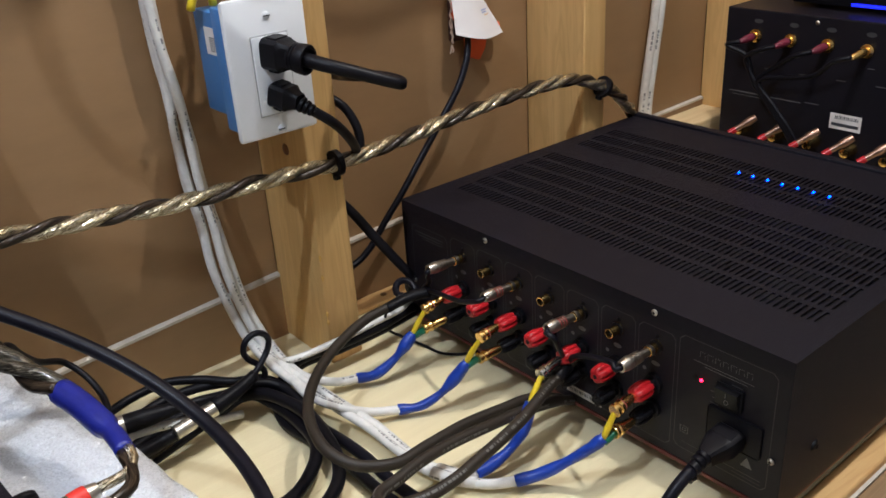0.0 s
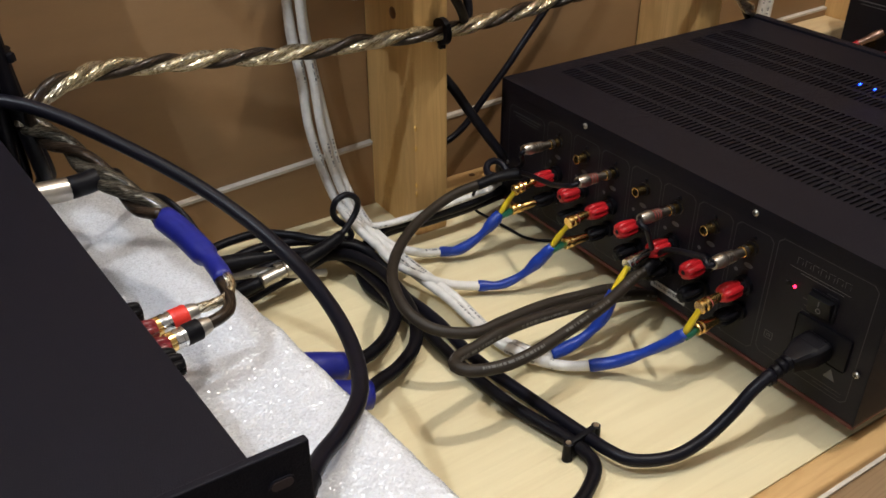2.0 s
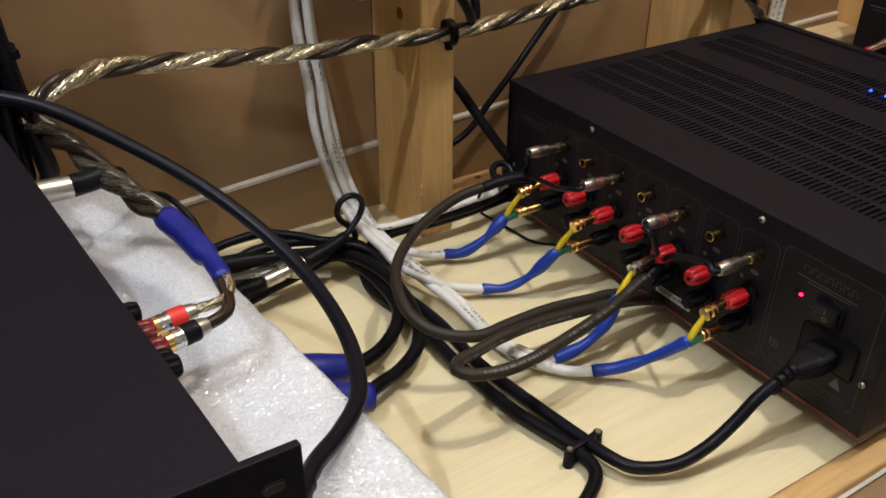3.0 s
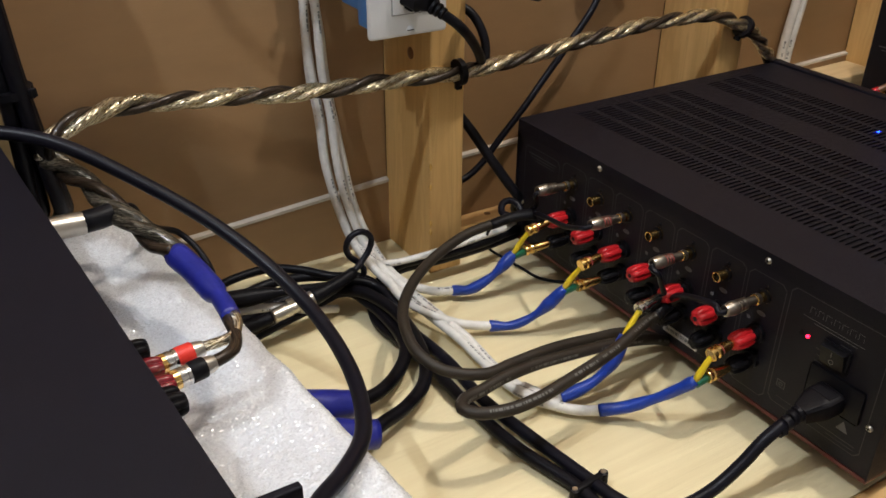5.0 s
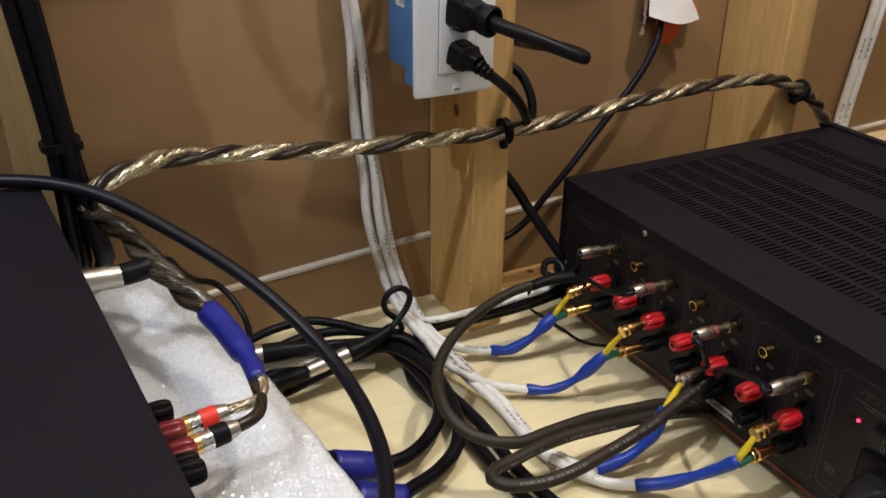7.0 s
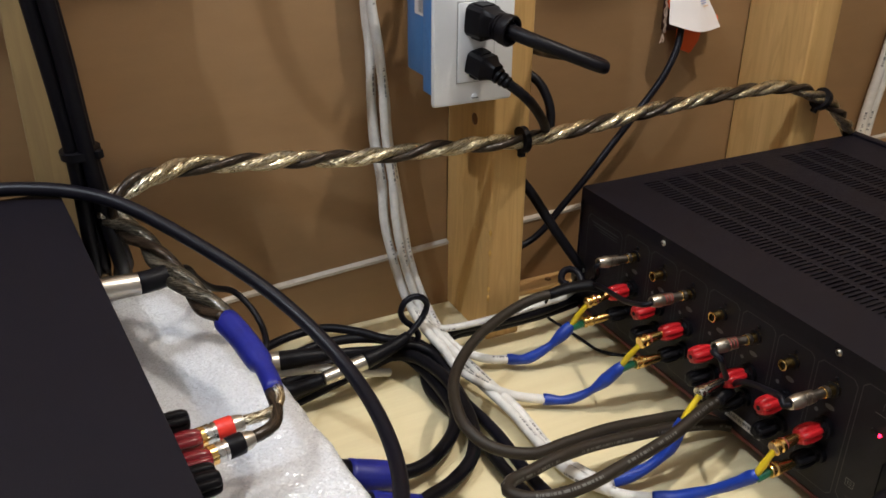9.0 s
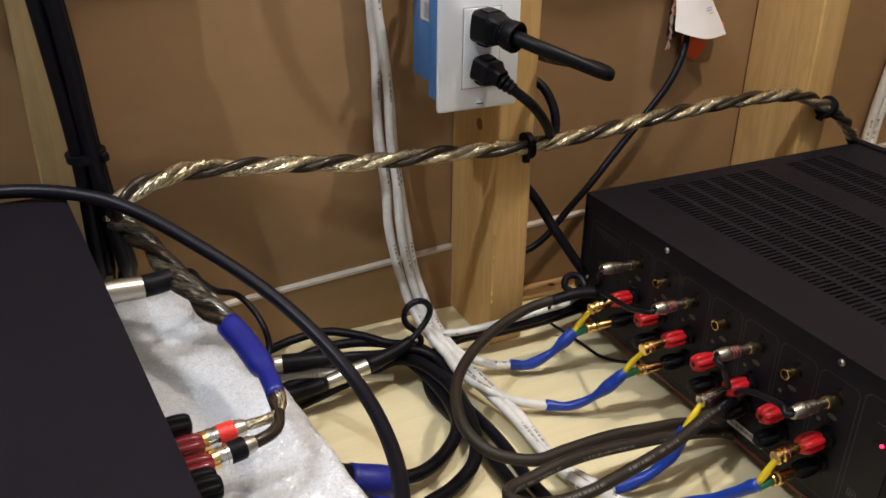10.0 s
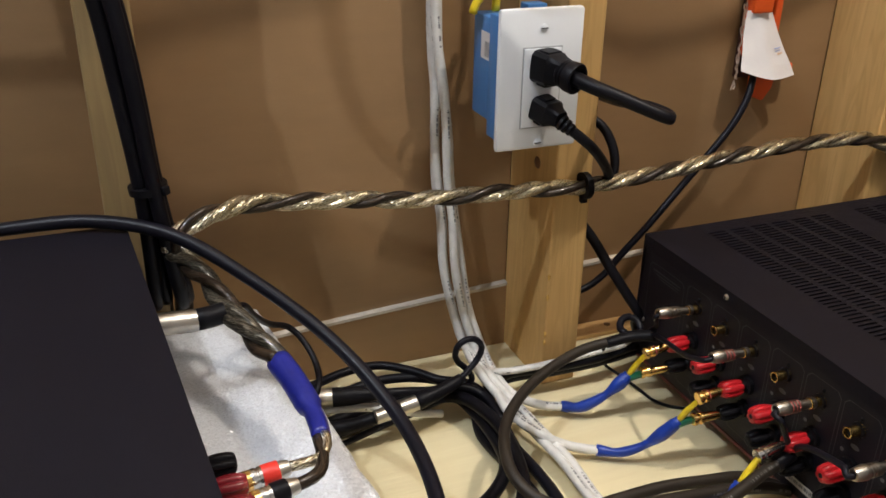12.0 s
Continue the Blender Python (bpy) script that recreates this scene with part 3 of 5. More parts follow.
# added pegs whose pale tips stand in for glints behind the slots
for cx, cy in ((0.144, -0.3665), (0.149, -0.377), (0.168, -0.388), (0.115, -0.383)):
    peg = part("glint_peg", lathe((cx, cy, 0.1115), (0, 0, 1), [(0, 0.0022), (0.034, 0.0022), (0.0348, 0.0016)], 12), INSIDE, amp, "added dark peg under a glint tip", True)
    part("glint_tip", lathe((cx, cy, 0.1460), (0, 0, 1), [(0, 0.0013), (0.0012, 0.0012), (0.0018, 0.0005)], 10), GLINT_WHITE, peg, "pale tip standing in for a glint", True)

switch = part("rocker_switch", block(-0.0014, 0.001, -0.4905, -0.4675, 0.0930, 0.1120, 0.001), BLACK_PLASTIC, amp, smooth=True)
bm = bmesh.new()
vs = [bm.verts.new(p) for p in ((-0.0026, -0.4885, 0.095), (-0.0026, -0.4695, 0.095), (-0.0066, -0.4885, 0.110), (-0.0066, -0.4695, 0.110), (0, -0.4885, 0.111), (0, -0.4695, 0.111))]
for f in ((0, 1, 3, 2), (2, 3, 5, 4), (0, 2, 4), (1, 5, 3), (0, 4, 5, 1)):
    bm.faces.new([vs[i] for i in f])
part("rocker", bm, BLACK_PLASTIC, switch)
part("on_mark", block(-0.0062, -0.0058, -0.4793, -0.4787, 0.1043, 0.1083), PRINT_LIGHT, switch)
bm = bmesh.new()
for k in range(16):
    t0, t1 = math.tau * k / 16, math.tau * (k + 1) / 16
    bm.faces.new([bm.verts.new((-0.0041 - 0.0006 * 0 - 0.0003, -0.479 + r * math.cos(t), 0.0995 + r * math.sin(t))) for r, t in ((0.0021, t0), (0.0021, t1), (0.0014, t1), (0.0014, t0))])
part("off_mark", bm, PRINT_LIGHT, switch)
inlet = part("power_inlet", block(-0.0012, 0.001, -0.5085, -0.4625, 0.060, 0.0885, 0.002), BLACK_PLASTIC, amp, smooth=True)

for k, y in enumerate(COLS):
    jack = part("input_jack", lathe((0.001, y, 0.1165), (-1, 0, 0), [(0, 0.0062), (0.0015, 0.006), (0.0016, 0.0040), (0.0100, 0.0040), (0.0104, 0.0044), (0.0116, 0.0044), (0.0118, 0.0041), (0.0117, 0.0033), (0.004, 0.0032)], 20), GOLD, amp, "gold input jack", True)
    part("jack_collar", lathe((0.001, y, 0.1165), (-1, 0, 0), [(0, 0.0062), (0.002, 0.0060), (0.0024, 0.0050)], 18), BLACK_PLASTIC, jack, smooth=True)
    part("jack_core", lathe((0.001, y, 0.1165), (-1, 0, 0), [(0.003, 0.0030), (0.0085, 0.0030)], 14), INSIDE, jack, smooth=True)
    part("panel_screw", lathe((0.001, y - 0.0005, 0.1255), (-1, 0, 0), [(0, 0.0018), (0.001, 0.0014), (0.0012, 0.0004)], 10), BLACK_PLASTIC, amp, smooth=True)
    for (oy, oz, ra, rb) in ((0.0, 0.1005, 0.0042, 0.0021), (0.0105, 0.092, 0.0019, 0.0017)):
        bm = bmesh.new()
        bm.faces.new([bm.verts.new((0.0011, y + oy + ra * math.cos(math.tau * i / 18), oz + rb * math.sin(math.tau * i / 18))) for i in range(18)])
        part("channel_mark", bm, PRINT_LIGHT, amp)


def binding_post(parent, at, way, mat, label, length=0.036, r=0.0074, spread=False):
    """A five-way binding post: collar, fluted cap with a flared skirt, and a metal bore in its end."""
    w, a, b = axes(way)
    stem = length * 0.26
    body = length - stem
    flutes = lathe(at, way, [(stem, r * 0.72), (stem + body * 0.04, r * 0.92), (stem + body * 0.14, r * 1.04), (stem + body * 0.4, r * 1.12), (stem + body * 0.7, r * 1.10), (stem + body * 0.88, r * 1.00), (stem + body * 0.97, r * 0.84), (length, r * 0.56)], 48, 6, 0.22)
    p = part("binding_post", flutes, mat, parent, label, True, 50)
    part("base_ring", lathe(at, way, [(0, r * 1.2), (0.0035, r * 1.18), (0.004, r * 0.9), (stem + 0.002, r * 0.74)], 24), BLACK_PLASTIC, p, smooth=True)
    e = Vector(at) + w * length
    part("bore_rim", lathe(e - w * 0.003, way, [(0, 0.0027), (0.0032, 0.0027), (0.0032, 0.0021), (0.001, 0.0020)], 14), mat, p, smooth=True)
    part("bore", lathe(e - w * 0.003, way, [(0, 0.0020), (0.0033, 0.0020)], 12), INSIDE, p)
    return p


for y in COLS:
    binding_post(amp, (0.001, y, 0.0825), (-1, 0, 0), RED, "red fluted binding post", 0.0275, 0.0070)
    binding_post(amp, (0.001, y, 0.0585), (-1, 0, 0), BLACK_PLASTIC, "black fluted binding post", 0.026, 0.0066)


# ---- amplifier further along, seen past the first ----
B_X, B_Y0, B_Y1, B_Z0, B_Z1 = 0.56, -0.525, -0.093, 0.02, 0.26
amp_b = thing("amplifier", (0.75, -0.31, 0.0), "large black power amplifier with crowded back panel and label", "amplifier")
part("case", block(B_X, 0.98, B_Y0, B_Y1, B_Z0, B_Z1, 0.0015), PANEL_BLACK, amp_b)
for fx in (0.61, 0.93):
    for fy in (-0.48, -0.14):
        part("foot", lathe((fx, fy, 0.0), (0, 0, 1), [(0, 0.019), (0.003, 0.021), (0.0205, 0.02)], 20), BLACK_PLASTIC, amp_b, smooth=True)
part("label", block(B_X - 0.0006, B_X - 0.0001, -0.292, -0.2515, 0.1245, 0.1445), PAPER, amp_b, "white serial label")
for q in [(-0.288 + 0.0024 * k, -0.2870 + 0.0024 * k + 0.0005 * (k % 2), 0.1375, 0.1418) for k in range(13)] + [(-0.289, -0.2545, 0.1285, 0.1325)]:
    part("label_print", bars([q], B_X - 0.0008), LABEL_DARK, amp_b)
rects = []
for k in range(4):
    y = -0.138 - 0.0495 * k
    rects += [(y - 0.028, y - 0.016, 0.185, 0.1862), (y - 0.012, y - 0.003, 0.205, 0.206)]
rects += [(-0.16, -0.105, 0.1485, 0.1500), (-0.21, -0.165, 0.1480, 0.1492), (-0.155, -0.11, 0.1445, 0.1453), (-0.235, -0.215, 0.150, 0.151)]
for q in rects:
    part("print_line", bars([q], B_X - 0.0002), PRINT_LIGHT, amp_b)
for k in range(5):
    y = -0.138 - 0.0495 * k
    bm = bmesh.new()
    bm.faces.new([bm.verts.new((B_X - 0.0002, y - 0.002 + 0.0065 * math.cos(math.tau * i / 16), 0.2455 + 0.003 * math.sin(math.tau * i / 16))) for i in range(16)])
    part("channel_mark", bm, PRINT, amp_b)
    part("input_jack", lathe((B_X, y, 0.2265), (-1, 0, 0), [(0, 0.0088), (0.003, 0.0085), (0.004, 0.005), (0.012, 0.0045)], 18), GOLD, amp_b, "gold input jack", True)
    for dz, m in ((0.102, GOLD), (0.078, GOLD)):
        part("binding_post", lathe((B_X, y + 0.002, dz), (-1, 0, 0), [(0, 0.008), (0.004, 0.0075), (0.008, 0.0065), (0.02, 0.006), (0.021, 0.003)], 16), GOLD if dz > 0.09 else BLACK_PLASTIC, amp_b, "copper-coloured binding post", True)
for k in range(2):
    screw_head(amp_b, (B_X, -0.22 - 0.2 * k, 0.252))

device = thing("set_top_device", (0.72, -0.3, B_Z1), "black device with a blue glow on the far amplifier", "device")
part("case", block(0.60, 0.86, -0.46, -0.16, B_Z1 + 0.006, B_Z1 + 0.05, 0.003), BLACK_PLASTIC, device, smooth=True)
for fx in (0.63, 0.83):
    for fy in (-0.43, -0.19):
        part("foot", lathe((fx, fy, B_Z1), (0, 0, 1), [(0, 0.008), (0.0065, 0.008)], 12), RUBBER, device)
part("blue_light", block(0.5985, 0.5999, -0.330, -0.240, B_Z1 + 0.008, B_Z1 + 0.0115), glow("blue_strip", (0.02, 0.02, 1.0), 1.6), device, "blue light strip")


def rca_plug(parent, tip, way, mat=NICKEL, bands=None, length=0.036, r=0.0048):
    """A metal phono plug whose collar meets the panel at tip and whose tail points along way."""
    w = Vector(way).normalized()
    tip = Vector(tip)
    p = part("plug", lathe(tip, w, [(0, 0.0042), (0.001, 0.0045), (0.0035, 0.0045), (0.004, 0.0036), (0.0130, 0.0036), (0.0136, 0.0042), (0.0140, r), (0.0158, r * 1.02), (0.0160, r * 0.90), (0.0172, r * 0.90), (0.0174, r * 1.06), (0.0190, r * 1.06), (0.0192, r * 0.92), (0.0204, r * 0.92), (0.0206, r * 1.10), (0.0222, r * 1.10), (0.0224, r * 0.96), (0.0236, r * 0.96), (0.0238, r * 1.10), (0.0250, r * 1.10)], 24), DARK_NICKEL, parent, "dull metal phono plug", True)
    part("tail", lathe(tip + w * 0.025, w, [(0, r * 1.12), (0.001, r * 1.18), (0.004, r * 1.16), (length - 0.0262, r * 0.98), (length - 0.0252, r * 0.92), (length - 0.0250, r * 0.62), (length - 0.030, r * 0.58)], 24), mat, p, "satin metal tail", True)
    for d in (0.0160, 0.0192, 0.0224):
        part("colour_ring", lathe(tip + w * d, w, [(0, r * 0.9), (0, r * 0.99), (0.0012, r * 0.99), (0.0012, r * 0.9)], 24), bands, p, "thin coloured ring")
    return p


# short phono leads on the far amplifier
for k in range(4):
    y = -0.138 - 0.0495 * k
    lead = thing("phono_lead", (B_X - 0.02, y, 0.2265), "thin black phono lead with dark red plug", "cable", "phono leads on the far amplifier")
    w = Vector((-1, 0.15, -0.12)).normalized()
    tip = Vector((B_X - 0.010, y, 0.2265))
    part("plug", lathe(tip, w, [(0, 0.0052), (0.012, 0.0052), (0.014, 0.0042), (0.021, 0.0036), (0.023, 0.002)], 14), material("dark_red_plug", (0.13, 0.012, 0.028), 0.4) if k < 3 else GOLD, lead, smooth=True)
    e = tip + w * 0.022
    cable("wire", [tuple(e), (e.x - 0.006, e.y + 0.016, e.z - 0.005), (0.53, min(-0.144, e.y + 0.045), 0.207 - 0.004 * k), (0.53, -0.157 - 0.003 * k, 0.176), (0.53, -0.184 - 0.003 * k, 0.145), (0.53, -0.214 - 0.003 * k, 0.112), (0.535, -0.24 - 0.003 * k, 0.05), (0.54, -0.25 - 0.006 * k, 0.004)], 0.0030, RUBBER, lead, n=8)
for k in range(5):
    y = -0.158 - 0.0445 * k
    lead = thing("speaker_plug", (B_X - 0.02, y, 0.102), "copper banana plug with a red ring and clear wire", "plug", "speaker plugs on the far amplifier")
    w = Vector((-0.5, 0.5, -0.45)).normalized()
    tip = Vector((B_X - 0.015, y, 0.123))
    part("body", lathe(tip, w, [(0, 0.0044), (0.008, 0.0056), (0.014, 0.0054), (0.018, 0.0042), (0.031, 0.0038)], 14), material("copper_metal", (0.40, 0.25, 0.18), 0.38, 1.0), lead, smooth=True)
    part("red_ring", lathe(tip + w * 0.030, w, [(0, 0.0046), (0.010, 0.0044)], 14), RED, lead, "red ring", True)
    e = tip + w * 0.041
    cable("wire", [tuple(e), (e.x - 0.02, e.y + 0.01, e.z - 0.02), (e.x - 0.02, e.y + 0.02, 0.004)], 0.0025, SILVER_WIRE, lead, n=8)


# ---- stack at the left: lower unit, foam sheet, upper amplifier ----
unit = thing("rack_unit", (-0.72, -0.33, 0.0), "black rack unit standing under the foam sheet", "amplifier")
part("case", block(-1.05, -0.415, -0.55, -0.12, 0.008, 0.098, 0.0015), POWDER, unit)
for fx in (-1.0, -0.47):
    for fy in (-0.5, -0.17):
        part("foot", lathe((fx, fy, 0.0), (0, 0, 1), [(0, 0.015), (0.0085, 0.015)], 16), RUBBER, unit)


def foam_sheet():
    """A sheet of packing foam: its skin is a fine crust of tiny uneven cells, with shallow dents."""
    x0, x1, y0, y1, z0, z1 = -1.06, -0.337, -0.516, -0.080, 0.099, 0.140
    xs = [x0 + (-0.50 - x0) * i / 12 for i in range(12)] + [-0.50 + (x1 + 0.50) * i / 155 for i in range(156)]
    nx, ny, r = len(xs) - 1, 480, 0.010
    rnd = random.Random(21)
    verts, faces = [], []
    for j in range(ny + 1):
        for i in range(nx + 1):
            x, y = xs[i], y0 + (y1 - y0) * j / ny
            share = (x - x0) / (x1 - x0)
            p = Vector((x, y, 0))
            z = z1 + 0.0011 * noise.noise(p * 22) + 0.0005 * noise.noise(p * 90)
            for cx, cy, d in ((-0.405, -0.19, 0.004), (-0.40, -0.305, 0.005), (-0.395, -0.40, 0.004)):
                z -= d * math.exp(-((x - cx) ** 2 + (y - cy) ** 2) / 0.0007)
            e = min(x - x0, x1 - x, y - y0, y1 - y)
            if e < r:
                z -= r - math.sqrt(max(0, r * r - (r - e) ** 2))
            x += share ** 6 * (0.0016 * noise.noise(Vector((0, y * 40, 3))) - 0.1 * (y + 0.489))
            k = 0.00022 if 0 < i < nx and 0 < j < ny else 0
            verts.append((x + rnd.uniform(-k, k) * 0.9, y + rnd.uniform(-k, k) * 0.9, z + rnd.uniform(-k, k)))
    n1 = nx + 1
    for j in range(ny):
        for i in range(nx):
            a = j * n1 + i
            faces += [(a, a + 1, a + n1 + 1), (a, a + n1 + 1, a + n1)] if (i + j) % 2 else [(a, a + 1, a + n1), (a + 1, a + n1 + 1, a + n1)]
    rim = [i for i in range(nx + 1)] + [j * n1 + nx for j in range(1, ny + 1)] + [ny * n1 + i for i in range(nx - 1, -1, -1)] + [j * n1 for j in range(ny - 1, 0, -1)]
    base = len(verts)
    verts += [(verts[k][0], verts[k][1], z0) for k in rim]
    m = len(rim)
    for k in range(m):
        faces.append((rim[k], base + k, base + (k + 1) % m, rim[(k + 1) % m]))
    faces.append(tuple(range(base, base + m))[::-1])
    me = bpy.data.meshes.new("foam_sheet")
    me.from_pydata(verts, [], faces)
    me.shade_smooth()
    return me


tagged(link("foam_sheet", foam_sheet(), FOAM), "white sparkling packing foam sheet under the black amplifier", "foam sheet")

# the upper amplifier stands slightly askew: x = EDGE(y) is its side with the terminals
C_Y0, C_Y1, C_Z0, C_Z1 = -0.533, -0.112, 0.148, 0.240


def edge_x(y):
    return -0.481 - y * 0.0688


def capsule(cx, cz, hx, r, ya, yb):
    """An upright plate with rounded ends, hx half its length and r half its height."""
    bm = bmesh.new()
    ring = [(cx + (hx - r) * (1 if math.cos(t) > 0 else -1) + r * math.cos(t), cz + r * math.sin(t)) for t in [math.tau * (i + 0.5) / 24 for i in range(24)]]
    near, far = [[bm.verts.new((x, y, z)) for x, z in ring] for y in (ya, yb)]
    bm.faces.new(near)
    bm.faces.new(far[::-1])
    for i in range(24):
        bm.faces.new((near[i], far[i], far[(i + 1) % 24], near[(i + 1) % 24]))
    return bm


amp_c = thing("amplifier", (-0.7, -0.37, 0.133), "black rack-mount amplifier with plain flat lid on foam", "amplifier")


def skewed(bm):
    for v in bm.verts:
        v.co.x += edge_x(v.co.y) + 0.4445
    return bm


part("case", skewed(block(-0.93, -0.4450, C_Y0, C_Y1, C_Z0, C_Z1 - 0.0012)), PANEL_BLACK, amp_c)
part("lid", skewed(block(-0.93, -0.4445, C_Y0, C_Y1, C_Z1 - 0.0012, C_Z1, 0.0005)), POWDER, amp_c)
part("front_plate", skewed(block(-0.98, -0.4225, C_Y0 - 0.004, C_Y0, C_Z0 - 0.004, C_Z1 + 0.0008, 0.0008)), POWDER, amp_c)
rim = part("rack_slot", capsule(-0.4345, 0.2255, 0.0052, 0.0030, C_Y0 - 0.0047, C_Y0 - 0.0040), POWDER, amp_c, "dull rim of the rack slot")
part("slot_hollow", capsule(-0.4345, 0.2255, 0.0044, 0.0022, C_Y0 - 0.0050, C_Y0 - 0.0047), material("dull_brown_hollow", (0.045, 0.026, 0.024), 0.6), rim)
for fy in (-0.49, -0.16):
    for fx in (-0.88, -0.50):
        part("foot", lathe((fx, fy, 0.135), (0, 0, 1), [(0, 0.012), (0.0135, 0.012)], 14), RUBBER, amp_c)
for k, (y, z, m, l) in enumerate(((-0.348, 0.190, BLACK_PLASTIC, ""), (-0.3625, 0.186, DARK_RED, "clear dark red terminal"), (-0.381, 0.186, DARK_RED, "clear dark red terminal"), (-0.396, 0.189, BLACK_PLASTIC, ""), (-0.406, 0.192, BLACK_PLASTIC, ""))):
    binding_post(amp_c, (edge_x(y), y, z), (1, 0, 0), m, l or "black terminal", 0.0215 if m is BLACK_PLASTIC else 0.0240, 0.0062)
for y, z in ((-0.276, 0.205),):
    part("side_screw", lathe((edge_x(y), y, z), (1, 0, 0), [(0, 0.004), (0.003, 0.004), (0.005, 0.002)], 12), BLACK_PLASTIC, amp_c, smooth=True)


# ---- outlet and its cords ----
outlet = thing("power_outlet", (-0.135, -0.104, 0.314), "white wall outlet on a blue box nailed to the stud", "outlet")
part("box", block(-0.168, -0.105, -0.098, -0.040, 0.279, 0.367, 0.002), BOX_BLUE, outlet, "blue plastic junction box", True)
part("box_ridge", block(-0.171, -0.160, -0.097, -0.079, 0.268, 0.372, 0.0015), BOX_BLUE, outlet, smooth=True)
part("box_sticker", block(-0.1686, -0.1681, -0.0775, -0.058, 0.331, 0.354), PAPER, outlet, "white barcode sticker")
part("sticker_bars", bars([(-0.0755, -0.066, 0.334 + 0.0016 * k, 0.3347 + 0.0016 * k) for k in range(8)], -0.1688), LABEL_DARK, outlet)
bm = block(-0.1735, -0.0965, -0.106, -0.0985, 0.2595, 0.3785, 0.0036, 2)
part("cover_plate", bm, PLATE_WHITE, outlet, "white nylon cover plate", True)
# grey rim draws the thin shade line round the socket face
part("socket_shade_rim", block(-0.1525, -0.1165, -0.1066, -0.1058, 0.279, 0.3475, 0.0003), material("shadow_grey", (0.35, 0.35, 0.35), 0.6), outlet)
part("socket_face", block(-0.1515, -0.1175, -0.1078, -0.1060, 0.280, 0.3465, 0.0008), PLATE_WHITE, outlet, smooth=True)
for z in (0.265 + 0.0005, 0.3625):
    screw = part("plate_screw", lathe((-0.1345, -0.1058, z), (0, -1, 0), [(0, 0.0034), (0.0008, 0.0033), (0.0016, 0.0015)], 14), PLATE_WHITE, outlet, "white slotted screw", True)
    part("slot", block(-0.1376, -0.1314, -0.1077, -0.1069, z - 0.0004, z + 0.0004), INSIDE, screw)
for z in (0.3305, 0.296):
    for dx in (-0.0065, 0.0065):
        part("socket_slot", block(-0.1345 + dx - 0.0008, -0.1345 + dx + 0.0008, -0.1081, -0.1077, z - 0.004, z + 0.004), INSIDE, outlet)
cable("feed_wire", [(-0.178, -0.060, 0.369), (-0.176, -0.062, 0.377), (-0.166, -0.062, 0.3865), (-0.148, -0.060, 0.392), (-0.13, -0.058, 0.41), (-0.125, -0.055, 0.5)], 0.0036, YELLOW, outlet, "yellow house cable")
cable("feed_wire", [(-0.155, -0.055, 0.369), (-0.154, -0.055, 0.380), (-0.147, -0.055, 0.393), (-0.135, -0.055, 0.43)], 0.0036, YELLOW, outlet, "yellow house cable")
part("clamp_tab", block(-0.142, -0.124, -0.09, -0.075, 0.370, 0.379, 0.001), BOX_BLUE, outlet, smooth=True)


def mains_plug(parent, at, w, sections, relief):
    """A moulded plug: rounded rectangular sections (distance, half width, half height) and a raised grip on each face."""
    at, way = Vector(at), Vector(w).normalized()
    x = way.cross(Vector((0, 0, 1))).normalized()
    z = x.cross(way)
    bm = bmesh.new()
    rows = []
    for d, sx, sz in sections:
        row = []
        for i in range(24):
            t = math.tau * (i + 0.5) / 24
            c, s = math.cos(t), math.sin(t)
            k = (abs(c) ** 5 + abs(s) ** 5) ** -0.2
            row.append(bm.verts.new(at + way * d + x * sx * c * k + z * sz * s * k))
        rows.append(row)
    for p, q in zip(rows, rows[1:]):
        for i in range(24):
            bm.faces.new((p[i], p[(i + 1) % 24], q[(i + 1) % 24], q[i]))
    bm.faces.new(rows[0][::-1])
    bm.faces.new(rows[-1])
    body = part("plug_body", bm, BLACK_PLASTIC, parent, smooth=True, angle=30)
    m = Matrix.Translation(at) @ Matrix((x, way, z)).transposed().to_4x4()
    d0, d1, hx, top = relief
    for side in (1, -1):
        g = block(-hx, hx, d0, d1, side * top - 0.002, side * top + 0.0008, 0.0007)
        bmesh.ops.transform(g, matrix=m, verts=g.verts)
        part("grip", g, BLACK_PLASTIC, body)
    return body


heavy = thing("power_cable", (-0.134, -0.108, 0.332), "thick black power cord plugged in the upper socket", "cable")
mains_plug(heavy, (-0.1365, -0.1078, 0.3335), (0.30, -1, -0.08), ((0, 0.0120, 0.0128), (0.001, 0.0128, 0.0135), (0.017, 0.0125, 0.0130), (0.019, 0.0108, 0.0118), (0.026, 0.0095, 0.0105), (0.029, 0.0090, 0.0098)), (0.004, 0.015, 0.0075, 0.0133))
w = Vector((0.42, -1, -0.16)).normalized()
c = Vector((-0.1290, -0.1330, 0.3310))
part("collar", lathe(c, w, [(-0.002, 0.0100), (-0.001, 0.0112), (0.0006, 0.0112), (0.001, 0.0100), (0.0022, 0.0100), (0.0026, 0.0116), (0.0040, 0.0116), (0.0044, 0.0106), (0.0054, 0.0106), (0.0058, 0.0124), (0.0135, 0.0129), (0.0148, 0.0122), (0.0146, 0.0098), (0.0105, 0.0085)], 30), RUBBER, heavy, smooth=True)
cable("cord", [tuple(c + w * 0.010), (-0.115, -0.160, 0.325), (-0.095, -0.178, 0.317), (-0.075, -0.192, 0.3085), (-0.0665, -0.195, 0.3055), (-0.064, -0.188, 0.306), (-0.068, -0.17, 0.3075), (-0.073, -0.13, 0.303), (-0.062, -0.097, 0.296), (-0.054, -0.05, 0.288), (-0.052, -0.02, 0.27)], lambda s: 0.0061 - 0.0013 * min(1, s * 2.2), RUBBER, heavy, n=16)

